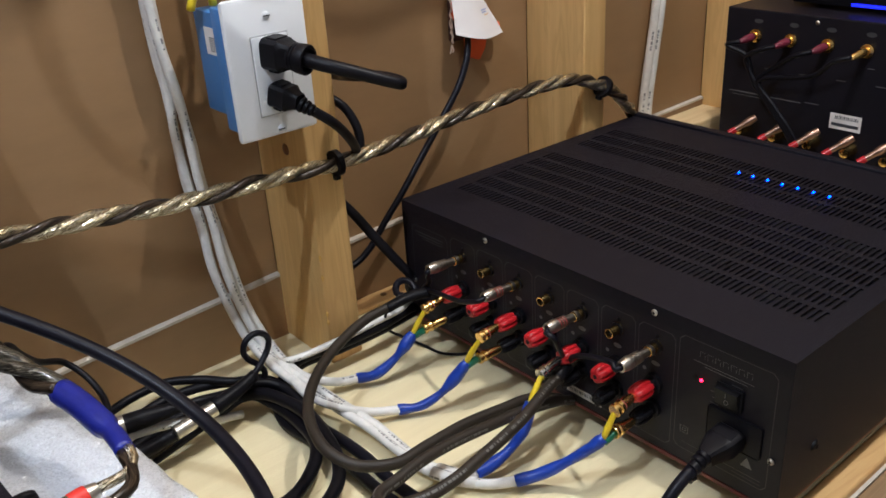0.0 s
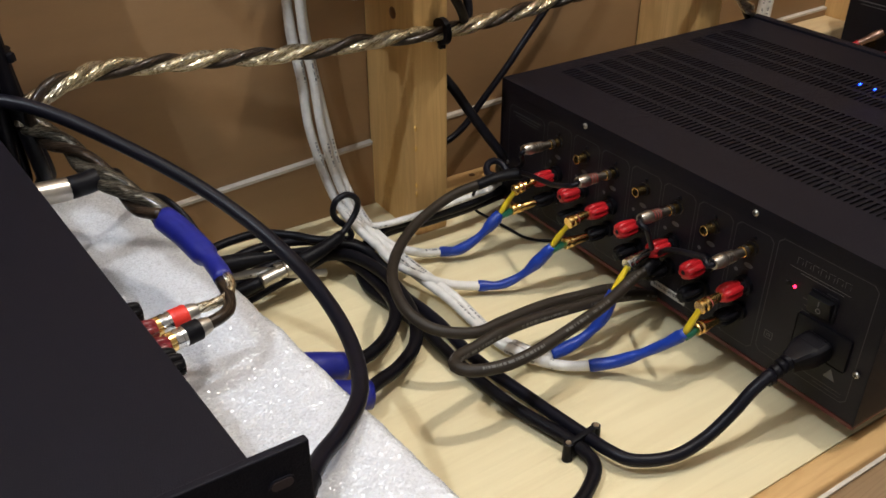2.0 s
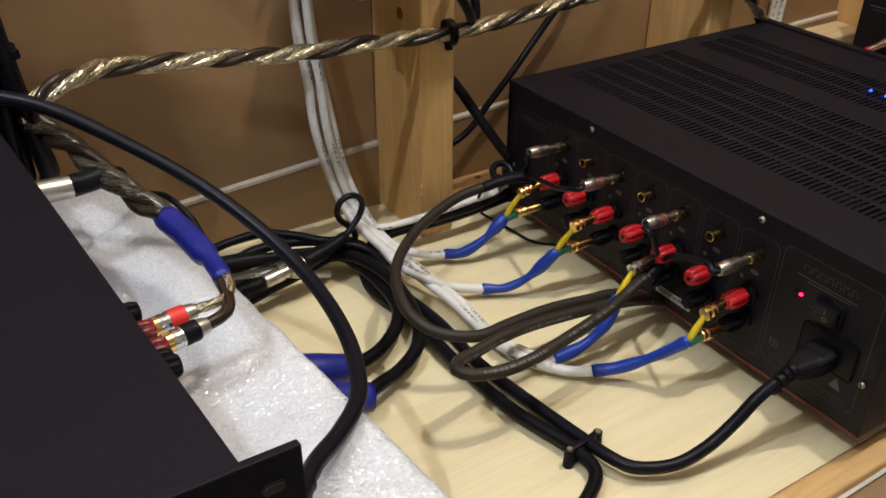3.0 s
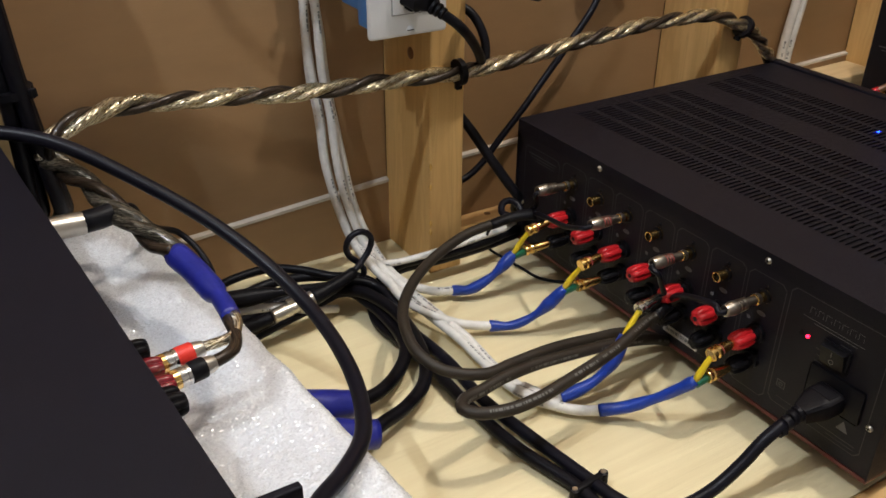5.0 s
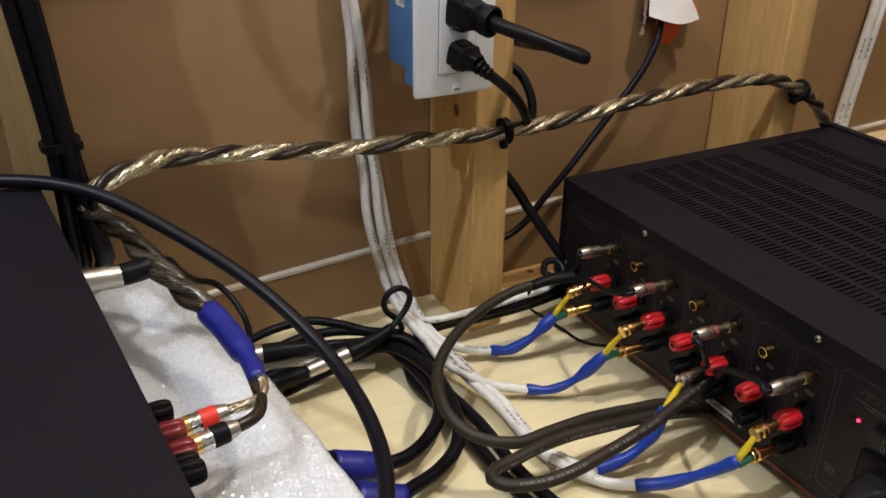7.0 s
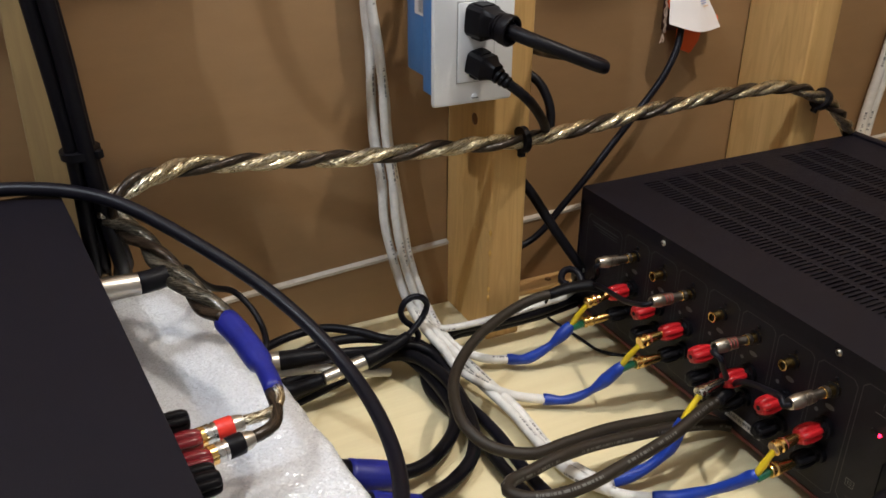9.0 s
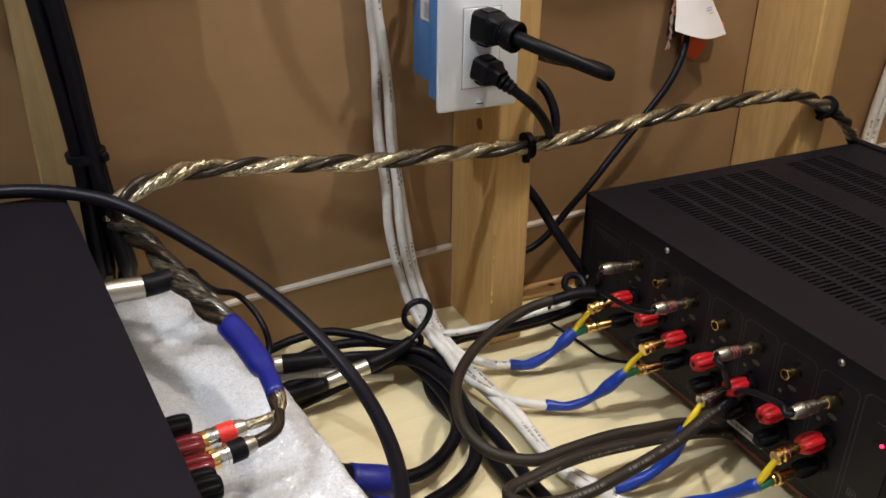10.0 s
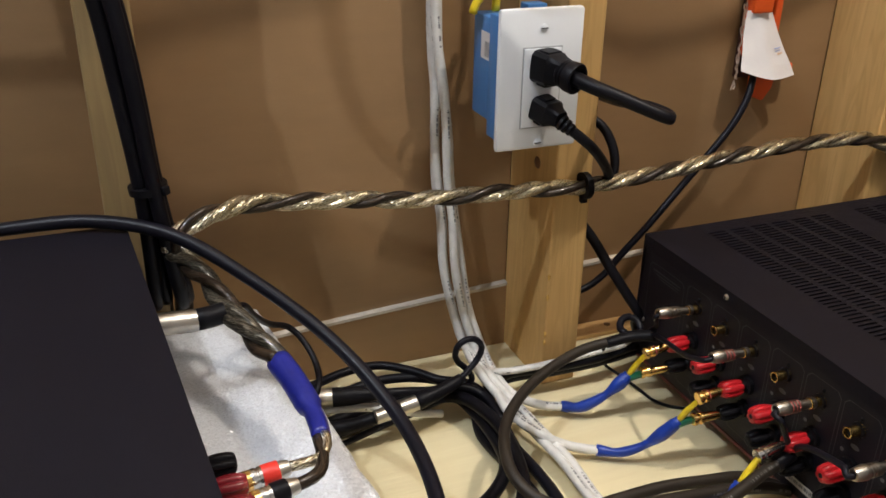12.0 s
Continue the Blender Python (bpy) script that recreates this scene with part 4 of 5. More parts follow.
light = thing("power_cable", (-0.13, -0.108, 0.296), "thin black power cord plugged in the lower socket", "cable")
mains_plug(light, (-0.1365, -0.1078, 0.2985), (0.36, -1, -0.25), ((0, 0.0102, 0.0098), (0.001, 0.0112, 0.0106), (0.008, 0.0106, 0.0098), (0.0165, 0.0112, 0.0104), (0.0195, 0.0088, 0.0086), (0.023, 0.0070, 0.0072), (0.027, 0.0062, 0.0064)), (0.003, 0.0115, 0.0065, 0.0106))
w = Vector((0.5, -0.8, -0.5)).normalized()
c = Vector((-0.127, -0.131, 0.2905))
for k in range(3):
    part("strain_relief", lathe(c + w * 0.0046 * k, w, [(0, 0.0056 - 0.0006 * k), (0.0008, 0.0070 - 0.0008 * k), (0.0030, 0.0070 - 0.0008 * k), (0.0042, 0.0052 - 0.0006 * k)], 16), RUBBER, light, smooth=True)
cable("cord", [tuple(c + w * 0.010), (-0.108, -0.143, 0.274), (-0.088, -0.131, 0.257), (-0.066, -0.112, 0.235), (-0.055, -0.100, 0.222), (-0.049, -0.094, 0.212)], 0.0044, RUBBER, light)
cable("return", [(-0.049, -0.094, 0.212), (-0.043, -0.089, 0.228), (-0.043, -0.083, 0.244), (-0.050, -0.072, 0.262), (-0.064, -0.06, 0.270), (-0.08, -0.055, 0.268)], 0.0044, RUBBER, light)

drop = thing("power_cable", (-0.02, -0.08, 0.12), "black cord dropping behind the amplifier past the stud", "cable")
cable("cord", [(-0.075, -0.035, 0.185), (-0.058, -0.045, 0.165), (-0.041, -0.055, 0.143), (-0.028, -0.075, 0.115), (-0.012, -0.092, 0.085), (-0.004, -0.100, 0.070), (0.002, -0.088, 0.05), (0.03, -0.07, 0.02), (0.1, -0.06, 0.008)], 0.0052, RUBBER, drop)

orange = thing("low_voltage_box", (0.18, 0.0, 0.29), "orange wall box behind torn board and white paper flap", "wall box")
part("box", block(0.152, 0.197, -0.004, 0.004, 0.275, 0.40, 0.002), material("dark_box_hollow", (0.05, 0.012, 0.006), 0.6), orange, "dark hollow of the box", True)
for x0, x1, z0 in ((0.1505, 0.172, 0.300), (0.183, 0.192, 0.290)):
    part("rim", block(x0, x1, -0.012, -0.003, z0, 0.40, 0.002), ORANGE, orange, "orange plastic rim", True)
bm = bmesh.new()
vs = [bm.verts.new(p) for p in ((0.168, -0.003, 0.278), (0.199, -0.003, 0.276), (0.196, -0.003, 0.262), (0.186, -0.003, 0.249), (0.169, -0.003, 0.256))]
f = bm.faces.new(vs)
r = bmesh.ops.extrude_face_region(bm, geom=[f])
for v in r["geom"]:
    if isinstance(v, bmesh.types.BMVert):
        v.co.y -= 0.008
bmesh.ops.bevel(bm, geom=bm.edges[:], offset=0.0012, segments=2, affect="EDGES")
part("tab", bm, ORANGE, orange, "orange mounting tab", True)
part("tongue", block(0.1500, 0.1730, -0.020, -0.010, 0.3445, 0.40, 0.002, 3), ORANGE, orange, "orange plastic tongue over the paper", True)
part("side_tab", block(0.200, 0.2195, -0.013, -0.001, 0.2745, 0.289, 0.004, 3), ORANGE, orange, smooth=True)


def flap_point(u, v):
    left = Vector((0.146, 0, 0.347)).lerp(Vector((0.1385, 0, 0.2885)), v)
    right = Vector((0.176, 0, 0.348)).lerp(Vector((0.2105, 0, 0.279)), v)
    p = left.lerp(right, u)
    fold = max(0, 1 - abs(u - 0.45) / 0.5)
    p.z -= 0.005 * math.sin(math.pi * u) * v
    p.y = -0.012 - 0.013 * v ** 1.5 - 0.011 * fold ** 0.8 * (0.4 + 0.6 * v) - 0.001 * noise.noise(p * 70)
    return p


def paper_flap():
    """A stiff sheet bent out from the wall, narrow at the top, wide at its foot, with a soft fold."""
    verts, faces = [], []
    for j in range(13):
        for i in range(9):
            verts.append(flap_point(i / 8, j / 12))
    for j in range(12):
        for i in range(8):
            a = j * 9 + i
            faces.append((a, a + 1, a + 10, a + 9))
    bm = bmesh.new()
    vs = [bm.verts.new(p) for p in verts]
    for f in faces:
        bm.faces.new([vs[k] for k in f])
    bmesh.ops.recalc_face_normals(bm, faces=bm.faces)
    bmesh.ops.solidify(bm, geom=bm.faces[:], thickness=0.0006)
    return bm


flap = part("paper_flap", paper_flap(), PAPER, orange, "white glossy paper flap", True)
for u0, u1, v, m in ((0.70, 0.90, 0.56, LABEL_BLUE), (0.70, 0.86, 0.595, LABEL_BLUE), (0.74, 0.90, 0.64, material("warm_print", (0.70, 0.42, 0.16), 0.5, bump=0))):
    bm = bmesh.new()
    rows = [[bm.verts.new(flap_point(u0 + (u1 - u0) * k / 4, w) + Vector((0, -0.0009, 0))) for k in range(5)] for w in (v, v + 0.014)]
    for k in range(4):
        bm.faces.new((rows[0][k], rows[0][k + 1], rows[1][k + 1], rows[1][k]))
    part("print_line", bm, m, flap)
rnd = random.Random(3)
for x, z0, z1 in ((0.1505, 0.274, 0.40), (0.1495, 0.290, 0.352), (0.1512, 0.274, 0.300)):
    n = int((z1 - z0) / 0.004)
    cable("torn_rim", [(x + rnd.uniform(-0.0006, 0.0006), -0.004 + rnd.uniform(-0.003, 0.001), z0 + (z1 - z0) * k / n) for k in range(n + 1)], 0.0009, PAPER_TORN, orange, "ragged torn board edge", n=6, lumps=0.7, step=0.0015)
for x, z in ((0.147, 0.266), (0.1505, 0.2665)):
    cable("torn_shred", [(0.151, -0.003, 0.272), (x, -0.006, z), (x - 0.003, -0.008, z - 0.002)], 0.0010, PAPER_TORN, orange, n=6, lumps=0.6, step=0.0015)
cable("cord", [(0.168, -0.012, 0.300), (0.164, -0.016, 0.284), (0.155, -0.024, 0.262), (0.138, -0.028, 0.234), (0.108, -0.028, 0.198), (0.078, -0.028, 0.165), (0.046, -0.03, 0.132), (0.016, -0.03, 0.102), (-0.005, -0.03, 0.080), (-0.026, -0.03, 0.068), (-0.05, -0.03, 0.066), (-0.08, -0.03, 0.075)], 0.0038, RUBBER_GLOSS, orange, "black cord from the box")

# pale cables clipped upright on the wall beyond the next stud
riser = thing("white_riser_cable", (0.508, -0.012, 0.3), "pair of white cables running up the wall", "cable")
for dx in (-0.006, 0.006):
    cable("jacket", [(0.500 + dx, -0.008, 0.03), (0.503 + dx, -0.008, 0.125), (0.512 + dx, -0.008, 0.19), (0.522 + dx, -0.008, 0.257), (0.535 + dx, -0.008, 0.45), (0.545 + dx, -0.008, 0.9)], 0.0062, WHITE_JACKET, riser)


# ---- twisted silver speaker cable ----
def twisted(parent, pts, radius, lay, phase=0.0, bright=None, dark=None):
    """Two bright strands and a smoked one laid round each other."""
    line = spline(pts, 0.0025)
    lengths = [0.0]
    for p, q in zip(line, line[1:]):
        lengths.append(lengths[-1] + (q - p).length)
    for k, (turn, off, thick) in enumerate(((0.0, 0.50, 0.54), (1.75, 0.50, 0.54), (4.02, 0.53, 0.47))):
        path = []
        for (p, a, b), s in zip(frames_along(line), lengths):
            t = -math.tau * s / lay + phase + turn + 0.35 * math.sin(s * 19) + 0.2 * math.sin(s * 47 + k)
            path.append(p + (a * math.cos(t) + b * math.sin(t)) * radius * off)
        link("strand", tube_mesh("strand", path, radius * thick, 16, lumps=0.12), (bright or SILVER_WIRE) if k < 2 else (dark or DARK_WIRE), parent, "silver strands in clear jacket" if k < 2 else "dark strands in smoked jacket")


twist = thing("twisted_speaker_cable", (-0.08, -0.1, 0.217), "twisted silver and dark speaker cable tied to the studs", "cable")
twisted(twist, [(-0.444, -0.128, 0.222), (-0.443, -0.129, 0.229), (-0.432, -0.126, 0.2375), (-0.410, -0.120, 0.2440), (-0.381, -0.106, 0.2415), (-0.309, -0.1, 0.233), (-0.231, -0.1, 0.224), (-0.156, -0.1, 0.221), (-0.089, -0.1, 0.217), (-0.029, -0.1, 0.218), (0.071, -0.1, 0.226), (0.179, -0.1, 0.231), (0.254, -0.1, 0.226), (0.294, -0.099, 0.211), (0.326, -0.097, 0.194), (0.352, -0.092, 0.174), (0.372, -0.085, 0.157), (0.39, -0.08, 0.12), (0.40, -0.08, 0.03), (0.41, -0.08, 0.008)], 0.0075, 0.088, 0.6)
tie(twist, (-0.080, -0.0995, 0.2168), (1, 0, 0.01), 0.0115)
tie(twist, (0.301, -0.0985, 0.2075), (0.85, 0, -0.5), 0.0115)

tail = thing("twisted_speaker_cable", (-0.40, -0.25, 0.2), "twisted silver speaker cable ending in blue shrink and plugs", "cable")
twisted(tail, [(-0.444, -0.124, 0.219), (-0.435, -0.132, 0.2135), (-0.4205, -0.178, 0.207), (-0.4085, -0.222, 0.200), (-0.394, -0.260, 0.193)], 0.0086, 0.10, 1.2, SMOKY_WIRE, DARK_WIRE)
cable("heat_shrink", [(-0.3935, -0.259, 0.192), (-0.389, -0.280, 0.190), (-0.386, -0.303, 0.188), (-0.385, -0.313, 0.188), (-0.385, -0.328, 0.188), (-0.386, -0.340, 0.188)], lambda s: 0.0083 if s < 0.60 else (0.0083 - 0.0026 * min(1, (s - 0.60) / 0.06)), NAVY_SHRINK, tail, "dark blue heat-shrink sleeve", n=20, lumps=0.06)
cable("silver_end", [(-0.384, -0.338, 0.190), (-0.385, -0.348, 0.188), (-0.391, -0.355, 0.186), (-0.402, -0.357, 0.186), (-0.408, -0.357, 0.186)], 0.0031, SILVER_WIRE, tail, "bare silver conductor")
cable("dark_end", [(-0.388, -0.340, 0.188), (-0.389, -0.354, 0.186), (-0.394, -0.366, 0.185), (-0.403, -0.371, 0.185), (-0.409, -0.3725, 0.185)], 0.0037, DARK_WIRE, tail, "smoked conductor")


def locking_plug(parent, base, way, band, label):
    """A locking banana plug: gold nose, knurled silver ring, coloured band, nickel tail."""
    w = Vector(way).normalized()
    b = Vector(base)
    p = part("plug", lathe(b, w, [(0, 0.0030), (0.0015, 0.0040), (0.0030, 0.0040), (0.0034, 0.0052), (0.0060, 0.0056), (0.0064, 0.0050), (0.0070, 0.0050), (0.0074, 0.0057), (0.0115, 0.0056)], 30, 15, 0.06), GOLD, parent, "gold banana plug nose", True)
    part("ring", lathe(b, w, [(0.0115, 0.0056), (0.0125, 0.0059), (0.0142, 0.0059), (0.0145, 0.0054), (0.0155, 0.0054), (0.0158, 0.0059), (0.0175, 0.0059)], 24), CHROME, p, "silver knurled ring", True)
    part("band", lathe(b, w, [(0.0175, 0.0058), (0.018, 0.0061), (0.0265, 0.0061), (0.027, 0.0056)], 24), band, p, label, True)
    part("tail", lathe(b, w, [(0.027, 0.0054), (0.030, 0.0050), (0.033, 0.0042), (0.0332, 0.003)], 20), NICKEL, p, "nickel tail", True)


locking_plug(tail, (-0.4415, -0.3612, 0.185), (1, 0.11, 0.03), RED_BAND, "red band")
locking_plug(tail, (-0.4395, -0.3788, 0.185), (1, 0.20, 0.0), BLACK_PLASTIC, "black band")

# bundle of black leads climbing the stud behind the stack
climb = thing("black_cable_bundle", (-0.455, -0.125, 0.25), "bundle of black cables tied together against the stud", "cable")
for k, (dx, dy) in enumerate(((-0.006, 0.0), (0.004, -0.006), (0.006, 0.006), (-0.002, 0.012))):
    cable("jacket", [(-0.492 + dx, -0.115 + dy, 0.55), (-0.474 + dx, -0.122 + dy, 0.44), (-0.466 + dx, -0.125 + dy, 0.402), (-0.460 + dx, -0.125 + dy, 0.346), (-0.4545 + dx * 0.9, -0.125 + dy, 0.272), (-0.450 + dx * 1.5, -0.118 + dy, 0.205), (-0.448 + dx * 2, -0.108 + dy * 0.8, 0.172), (-0.447 + dx * 2, -0.068 + dy * 0.5, 0.145), (-0.446 + dx * 2, -0.052 + dy * 0.5, 0.11), (-0.44 + dx * 2, -0.046 + dy * 0.5, 0.03), (-0.42 + dx, -0.044 + dy * 0.5, 0.008)], 0.0058, RUBBER, climb)
tie(climb, (-0.4545, -0.1225, 0.270), (-0.08, 0, 1), 0.0128)

# heavy cord that lies over the upper amplifier and drops beside it
over = thing("power_cable", (-0.45, -0.3, 0.28), "thick glossy black cord lying over the upper amplifier", "cable")
cable("cord", [(-0.82, -0.19, 0.2462), (-0.70, -0.125, 0.2462), (-0.62, -0.1110, 0.2464), (-0.5566, -0.1080, 0.2464), (-0.4972, -0.1157, 0.2475), (-0.4449, -0.1412, 0.2404), (-0.3943, -0.1801, 0.2129), (-0.3482, -0.23, 0.1793), (-0.3219, -0.2931, 0.1510), (-0.3225, -0.3614, 0.1400), (-0.3430, -0.420, 0.1430), (-0.3690, -0.450, 0.1500), (-0.3890, -0.467, 0.1560), (-0.4000, -0.4785, 0.1600), (-0.412, -0.488, 0.1640)], 0.0050, RUBBER_GLOSS, over, n=18)
part("plug_body", lathe((-0.4265, -0.503, 0.168), (0.76, 0.64, -0.19), [(0, 0.0100), (0.018, 0.0095), (0.020, 0.0072), (0.025, 0.0072), (0.026, 0.0062), (0.032, 0.0060), (0.033, 0.0045)], 18), BLACK_PLASTIC, over, "moulded plug", True)


# connector in the upper amplifier's side, near its far corner
xlr = thing("signal_lead", (-0.45, -0.205, 0.203), "nickel connector with black sleeve plugged in the amplifier", "cable")
part("shell", lathe((edge_x(-0.205), -0.205, 0.204), (1, 0.0, -0.05), [(0, 0.0070), (0.001, 0.0078), (0.029, 0.0078), (0.030, 0.0074)], 24), NICKEL, xlr, "nickel connector shell", True)
cable("sleeve", [(-0.4385, -0.205, 0.2028), (-0.427, -0.204, 0.203), (-0.415, -0.201, 0.204)], 0.0076, BLACK_PLASTIC, xlr, "black sleeve")
cable("wire", [(-0.42, -0.201, 0.204), (-0.405, -0.190, 0.200), (-0.395, -0.170, 0.180), (-0.378, -0.135, 0.150), (-0.359, -0.120, 0.134), (-0.349, -0.130, 0.122), (-0.345, -0.150, 0.110), (-0.350, -0.170, 0.104), (-0.375, -0.18, 0.07)], 0.0026, RUBBER, xlr)


# ---- white speaker cables and their blue ends ----
def white_run(name, pts, blue, yellow, green, red_tip, black_tip, label, plug=True, silver=False):
    t = thing("speaker_cable", pts[0], label, "cable", "white speaker cables to the amplifier")
    cable("jacket", pts, 0.0044, WHITE_JACKET, t, "white printed jacket", lumps=0.05)
    cable("heat_shrink", blue, lambda s: 0.0048 + 0.0005 * math.sin(s * 9) - 0.0006 * (s > 0.96), BLUE_SHRINK, t, "blue heat-shrink sleeve", n=18, lumps=0.42, step=0.0025)
    cable("yellow_core", yellow, lambda s: 0.0023 + 0.0006 * math.exp(-((s - 0.35) / 0.25) ** 2), YELLOW, t, "yellow core")
    if green:
        cable("green_core", green, 0.0034, GREEN, t, "green core")
    for end, tip, on in ((yellow, red_tip, RED_BAND), (green, black_tip, GREEN)):
        if not end:
            continue
        a, b = Vector(end[-1]), Vector(tip)
        w = (b - a).normalized()
        L = (b - a).length
        m = CHROME if silver else GOLD
        p = part("banana_plug", lathe(a - w * 0.004, w, [(0, 0.0050), (0.0008, 0.0056), (0.003, 0.0056), (0.004, 0.0042), (0.005, 0.0042), (0.006, 0.0053), (0.009, 0.0053), (0.010, 0.0044), (L, 0.0040), (L + 0.006, 0.0030)], 18), m, t, "silver banana plug" if silver else "gold banana plug", True)
        if on is RED_BAND and not silver:
            part("red_ring", lathe(a + w * 0.0052, w, [(0, 0.0042), (0.0002, 0.0046), (0.0014, 0.0046), (0.0016, 0.0042)], 18), DULL_RED, p, "red ring")


def up(dx, dy):
    """The rise along the wall: the cables lie in two loose pairs that wander and cross higher up."""
    line = [(0.70, -0.201, -0.012), (0.45, -0.199, -0.012), (0.352, -0.193, -0.012), (0.285, -0.189, -0.012), (0.225, -0.1850, -0.014), (0.173, -0.1830, -0.022), (0.126, -0.183, -0.034)]
    out = []
    for k in range(15):
        z = 0.70 - 0.041 * k
        j = max(i for i in range(6) if line[i][0] >= z - 1e-6)
        (za, xa, ya), (zb, xb, yb) = line[j], line[j + 1]
        f = (za - z) / (za - zb)
        x, y = xa + (xb - xa) * f, ya + (yb - ya) * f
        a = min(1, max(0, (z - 0.13) / 0.12))
        turn = 1.0 if dx > 0 else -1.0
        side = turn * 0.0030 * math.cos(11.5 * (z - 0.18)) * a
        out.append((x + dx * (1 - 0.78 * a) + side + 0.0016 * math.sin(z * 47 + dx * 900), y + dy * (1 - 0.4 * a) - turn * 0.004 * a, z))
    return out + [(-0.177 + dx, -0.045 + dy, 0.08), (-0.170 + dx, -0.062 + dy, 0.046)]


def posts(k):
    return (-0.027, COLS[k], 0.0825), (-0.0255, COLS[k], 0.0585)


r, b = posts(0)
white_run("a", up(0.009, 0.0) + [(-0.1609, -0.1025, 0.032), (-0.1535, -0.1244, 0.024), (-0.1287, -0.138, 0.014), (-0.107, -0.142, 0.010)],
          [(-0.109, -0.141, 0.010), (-0.096, -0.152, 0.013), (-0.078, -0.161, 0.026), (-0.064, -0.165, 0.040), (-0.055, -0.166, 0.049)],
          [(-0.056, -0.166, 0.047), (-0.052, -0.169, 0.058), (-0.048, -0.174, 0.070), (-0.045, -0.178, 0.078)], [(-0.056, -0.167, 0.046), (-0.049, -0.172, 0.051), (-0.045, -0.176, 0.0555)], r, b, "white speaker cable with short blue end and gold plugs")
r, b = posts(2)
white_run("b", up(0.001, -0.007) + [(-0.1717, -0.118, 0.036), (-0.1742, -0.1619, 0.032), (-0.1593, -0.1905, 0.026), (-0.1391, -0.2006, 0.016), (-0.110, -0.213, 0.010)],
          [(-0.112, -0.211, 0.010), (-0.095, -0.222, 0.011), (-0.079, -0.231, 0.020), (-0.065, -0.240, 0.037), (-0.055, -0.246, 0.052)],
          [(-0.056, -0.245, 0.050), (-0.052, -0.249, 0.062), (-0.048, -0.254, 0.073), (-0.045, -0.257, 0.080)], [(-0.056, -0.246, 0.048), (-0.049, -0.250, 0.053), (-0.045, -0.255, 0.057)], r, b, "white speaker cable with blue end, yellow and green cores")
r, b = posts(4)
white_run("c", up(-0.007, 0.001) + [(-0.1715, -0.104, 0.040), (-0.1655, -0.131, 0.033), (-0.1588, -0.155, 0.027), (-0.1508, -0.186, 0.020), (-0.1440, -0.220, 0.0145), (-0.1435, -0.264, 0.0105), (-0.140, -0.298, 0.0095), (-0.130, -0.320, 0.0095), (-0.118, -0.3295, 0.0120)],
          [(-0.120, -0.3285, 0.0115), (-0.108, -0.333, 0.0155), (-0.091, -0.337, 0.0235), (-0.076, -0.340, 0.040), (-0.064, -0.336, 0.058)],
          [(-0.065, -0.336, 0.056), (-0.060, -0.336, 0.064), (-0.054, -0.3355, 0.072), (-0.048, -0.335, 0.079)], None, (-0.027, COLS[4], 0.0825), b, "white speaker cable with blue end and one silver plug", silver=True)
r, b = posts(6)
white_run("d", up(-0.006, 0.006) + [(-0.1800, -0.107, 0.042), (-0.1738, -0.133, 0.034), (-0.1668, -0.157, 0.028), (-0.1588, -0.188, 0.021), (-0.1520, -0.221, 0.0165), (-0.1515, -0.264, 0.0145), (-0.1475, -0.3005, 0.0120), (-0.1375, -0.3200, 0.0095), (-0.120, -0.344, 0.009), (-0.101, -0.358, 0.010)],
          [(-0.103, -0.357, 0.010), (-0.086, -0.370, 0.016), (-0.072, -0.384, 0.028), (-0.062, -0.398, 0.043), (-0.055, -0.408, 0.056)],
          [(-0.056, -0.407, 0.054), (-0.052, -0.409, 0.065), (-0.048, -0.411, 0.076), (-0.045, -0.4115, 0.080)], [(-0.056, -0.408, 0.052), (-0.049, -0.410, 0.056), (-0.044, -0.411, 0.0585)], r, b, "white speaker cable with long blue end and gold plugs")


# the outer jacket of the long pair is cut back square where the inner cables turn to the amplifier
cuff = thing("cable_jacket_end", (-0.147, -0.300, 0.012), "white outer jacket cut square round two cables", "cable")
for pts in (((-0.1465, -0.3025, 0.0118), (-0.1375, -0.3200, 0.0100), (-0.1265, -0.3350, 0.0092)), ((-0.1390, -0.3005, 0.0098), (-0.1300, -0.3200, 0.0098), (-0.1215, -0.3270, 0.0110))):
    cable("jacket", pts, 0.0053, WHITE_JACKET, cuff, n=16)


# ---- brown signal cables with their split ends ----
sig = thing("signal_cable", (-0.03, -0.13, 0.07), "brown round signal cable looping over the shelf", "cable", "brown signal cables")
cable("jacket", [(-0.036, -0.152, 0.081), (-0.060, -0.149, 0.078), (-0.097, -0.149, 0.075), (-0.143, -0.165, 0.071), (-0.177, -0.187, 0.069), (-0.207, -0.219, 0.068), (-0.223, -0.253, 0.067), (-0.226, -0.279, 0.063), (-0.216, -0.299, 0.057), (-0.189, -0.315, 0.053), (-0.159, -0.313, 0.051), (-0.115, -0.309, 0.047), (-0.072, -0.309, 0.041), (-0.035, -0.309, 0.034), (0.015, -0.316, 0.012), (0.06, -0.33, 0.006)], 0.0048, BROWN_PLAIN, sig, n=16)
cable("split_boot", [(-0.072, -0.149, 0.077), (-0.050, -0.150, 0.0795), (-0.036, -0.156, 0.082), (-0.027, -0.162, 0.083)], lambda s: 0.0047 + 0.0008 * s, BLACK_PLASTIC, sig, "black shrink boot", squash=1.2)
cable("lead", [(-0.029, -0.155, 0.086), (-0.028, -0.161, 0.092), (-0.034, -0.170, 0.103), (-0.042, -0.178, 0.112), (-0.044, -0.1805, 0.1165), (-0.038, -0.1805, 0.118)], 0.0023, RUBBER_GLOSS, sig)
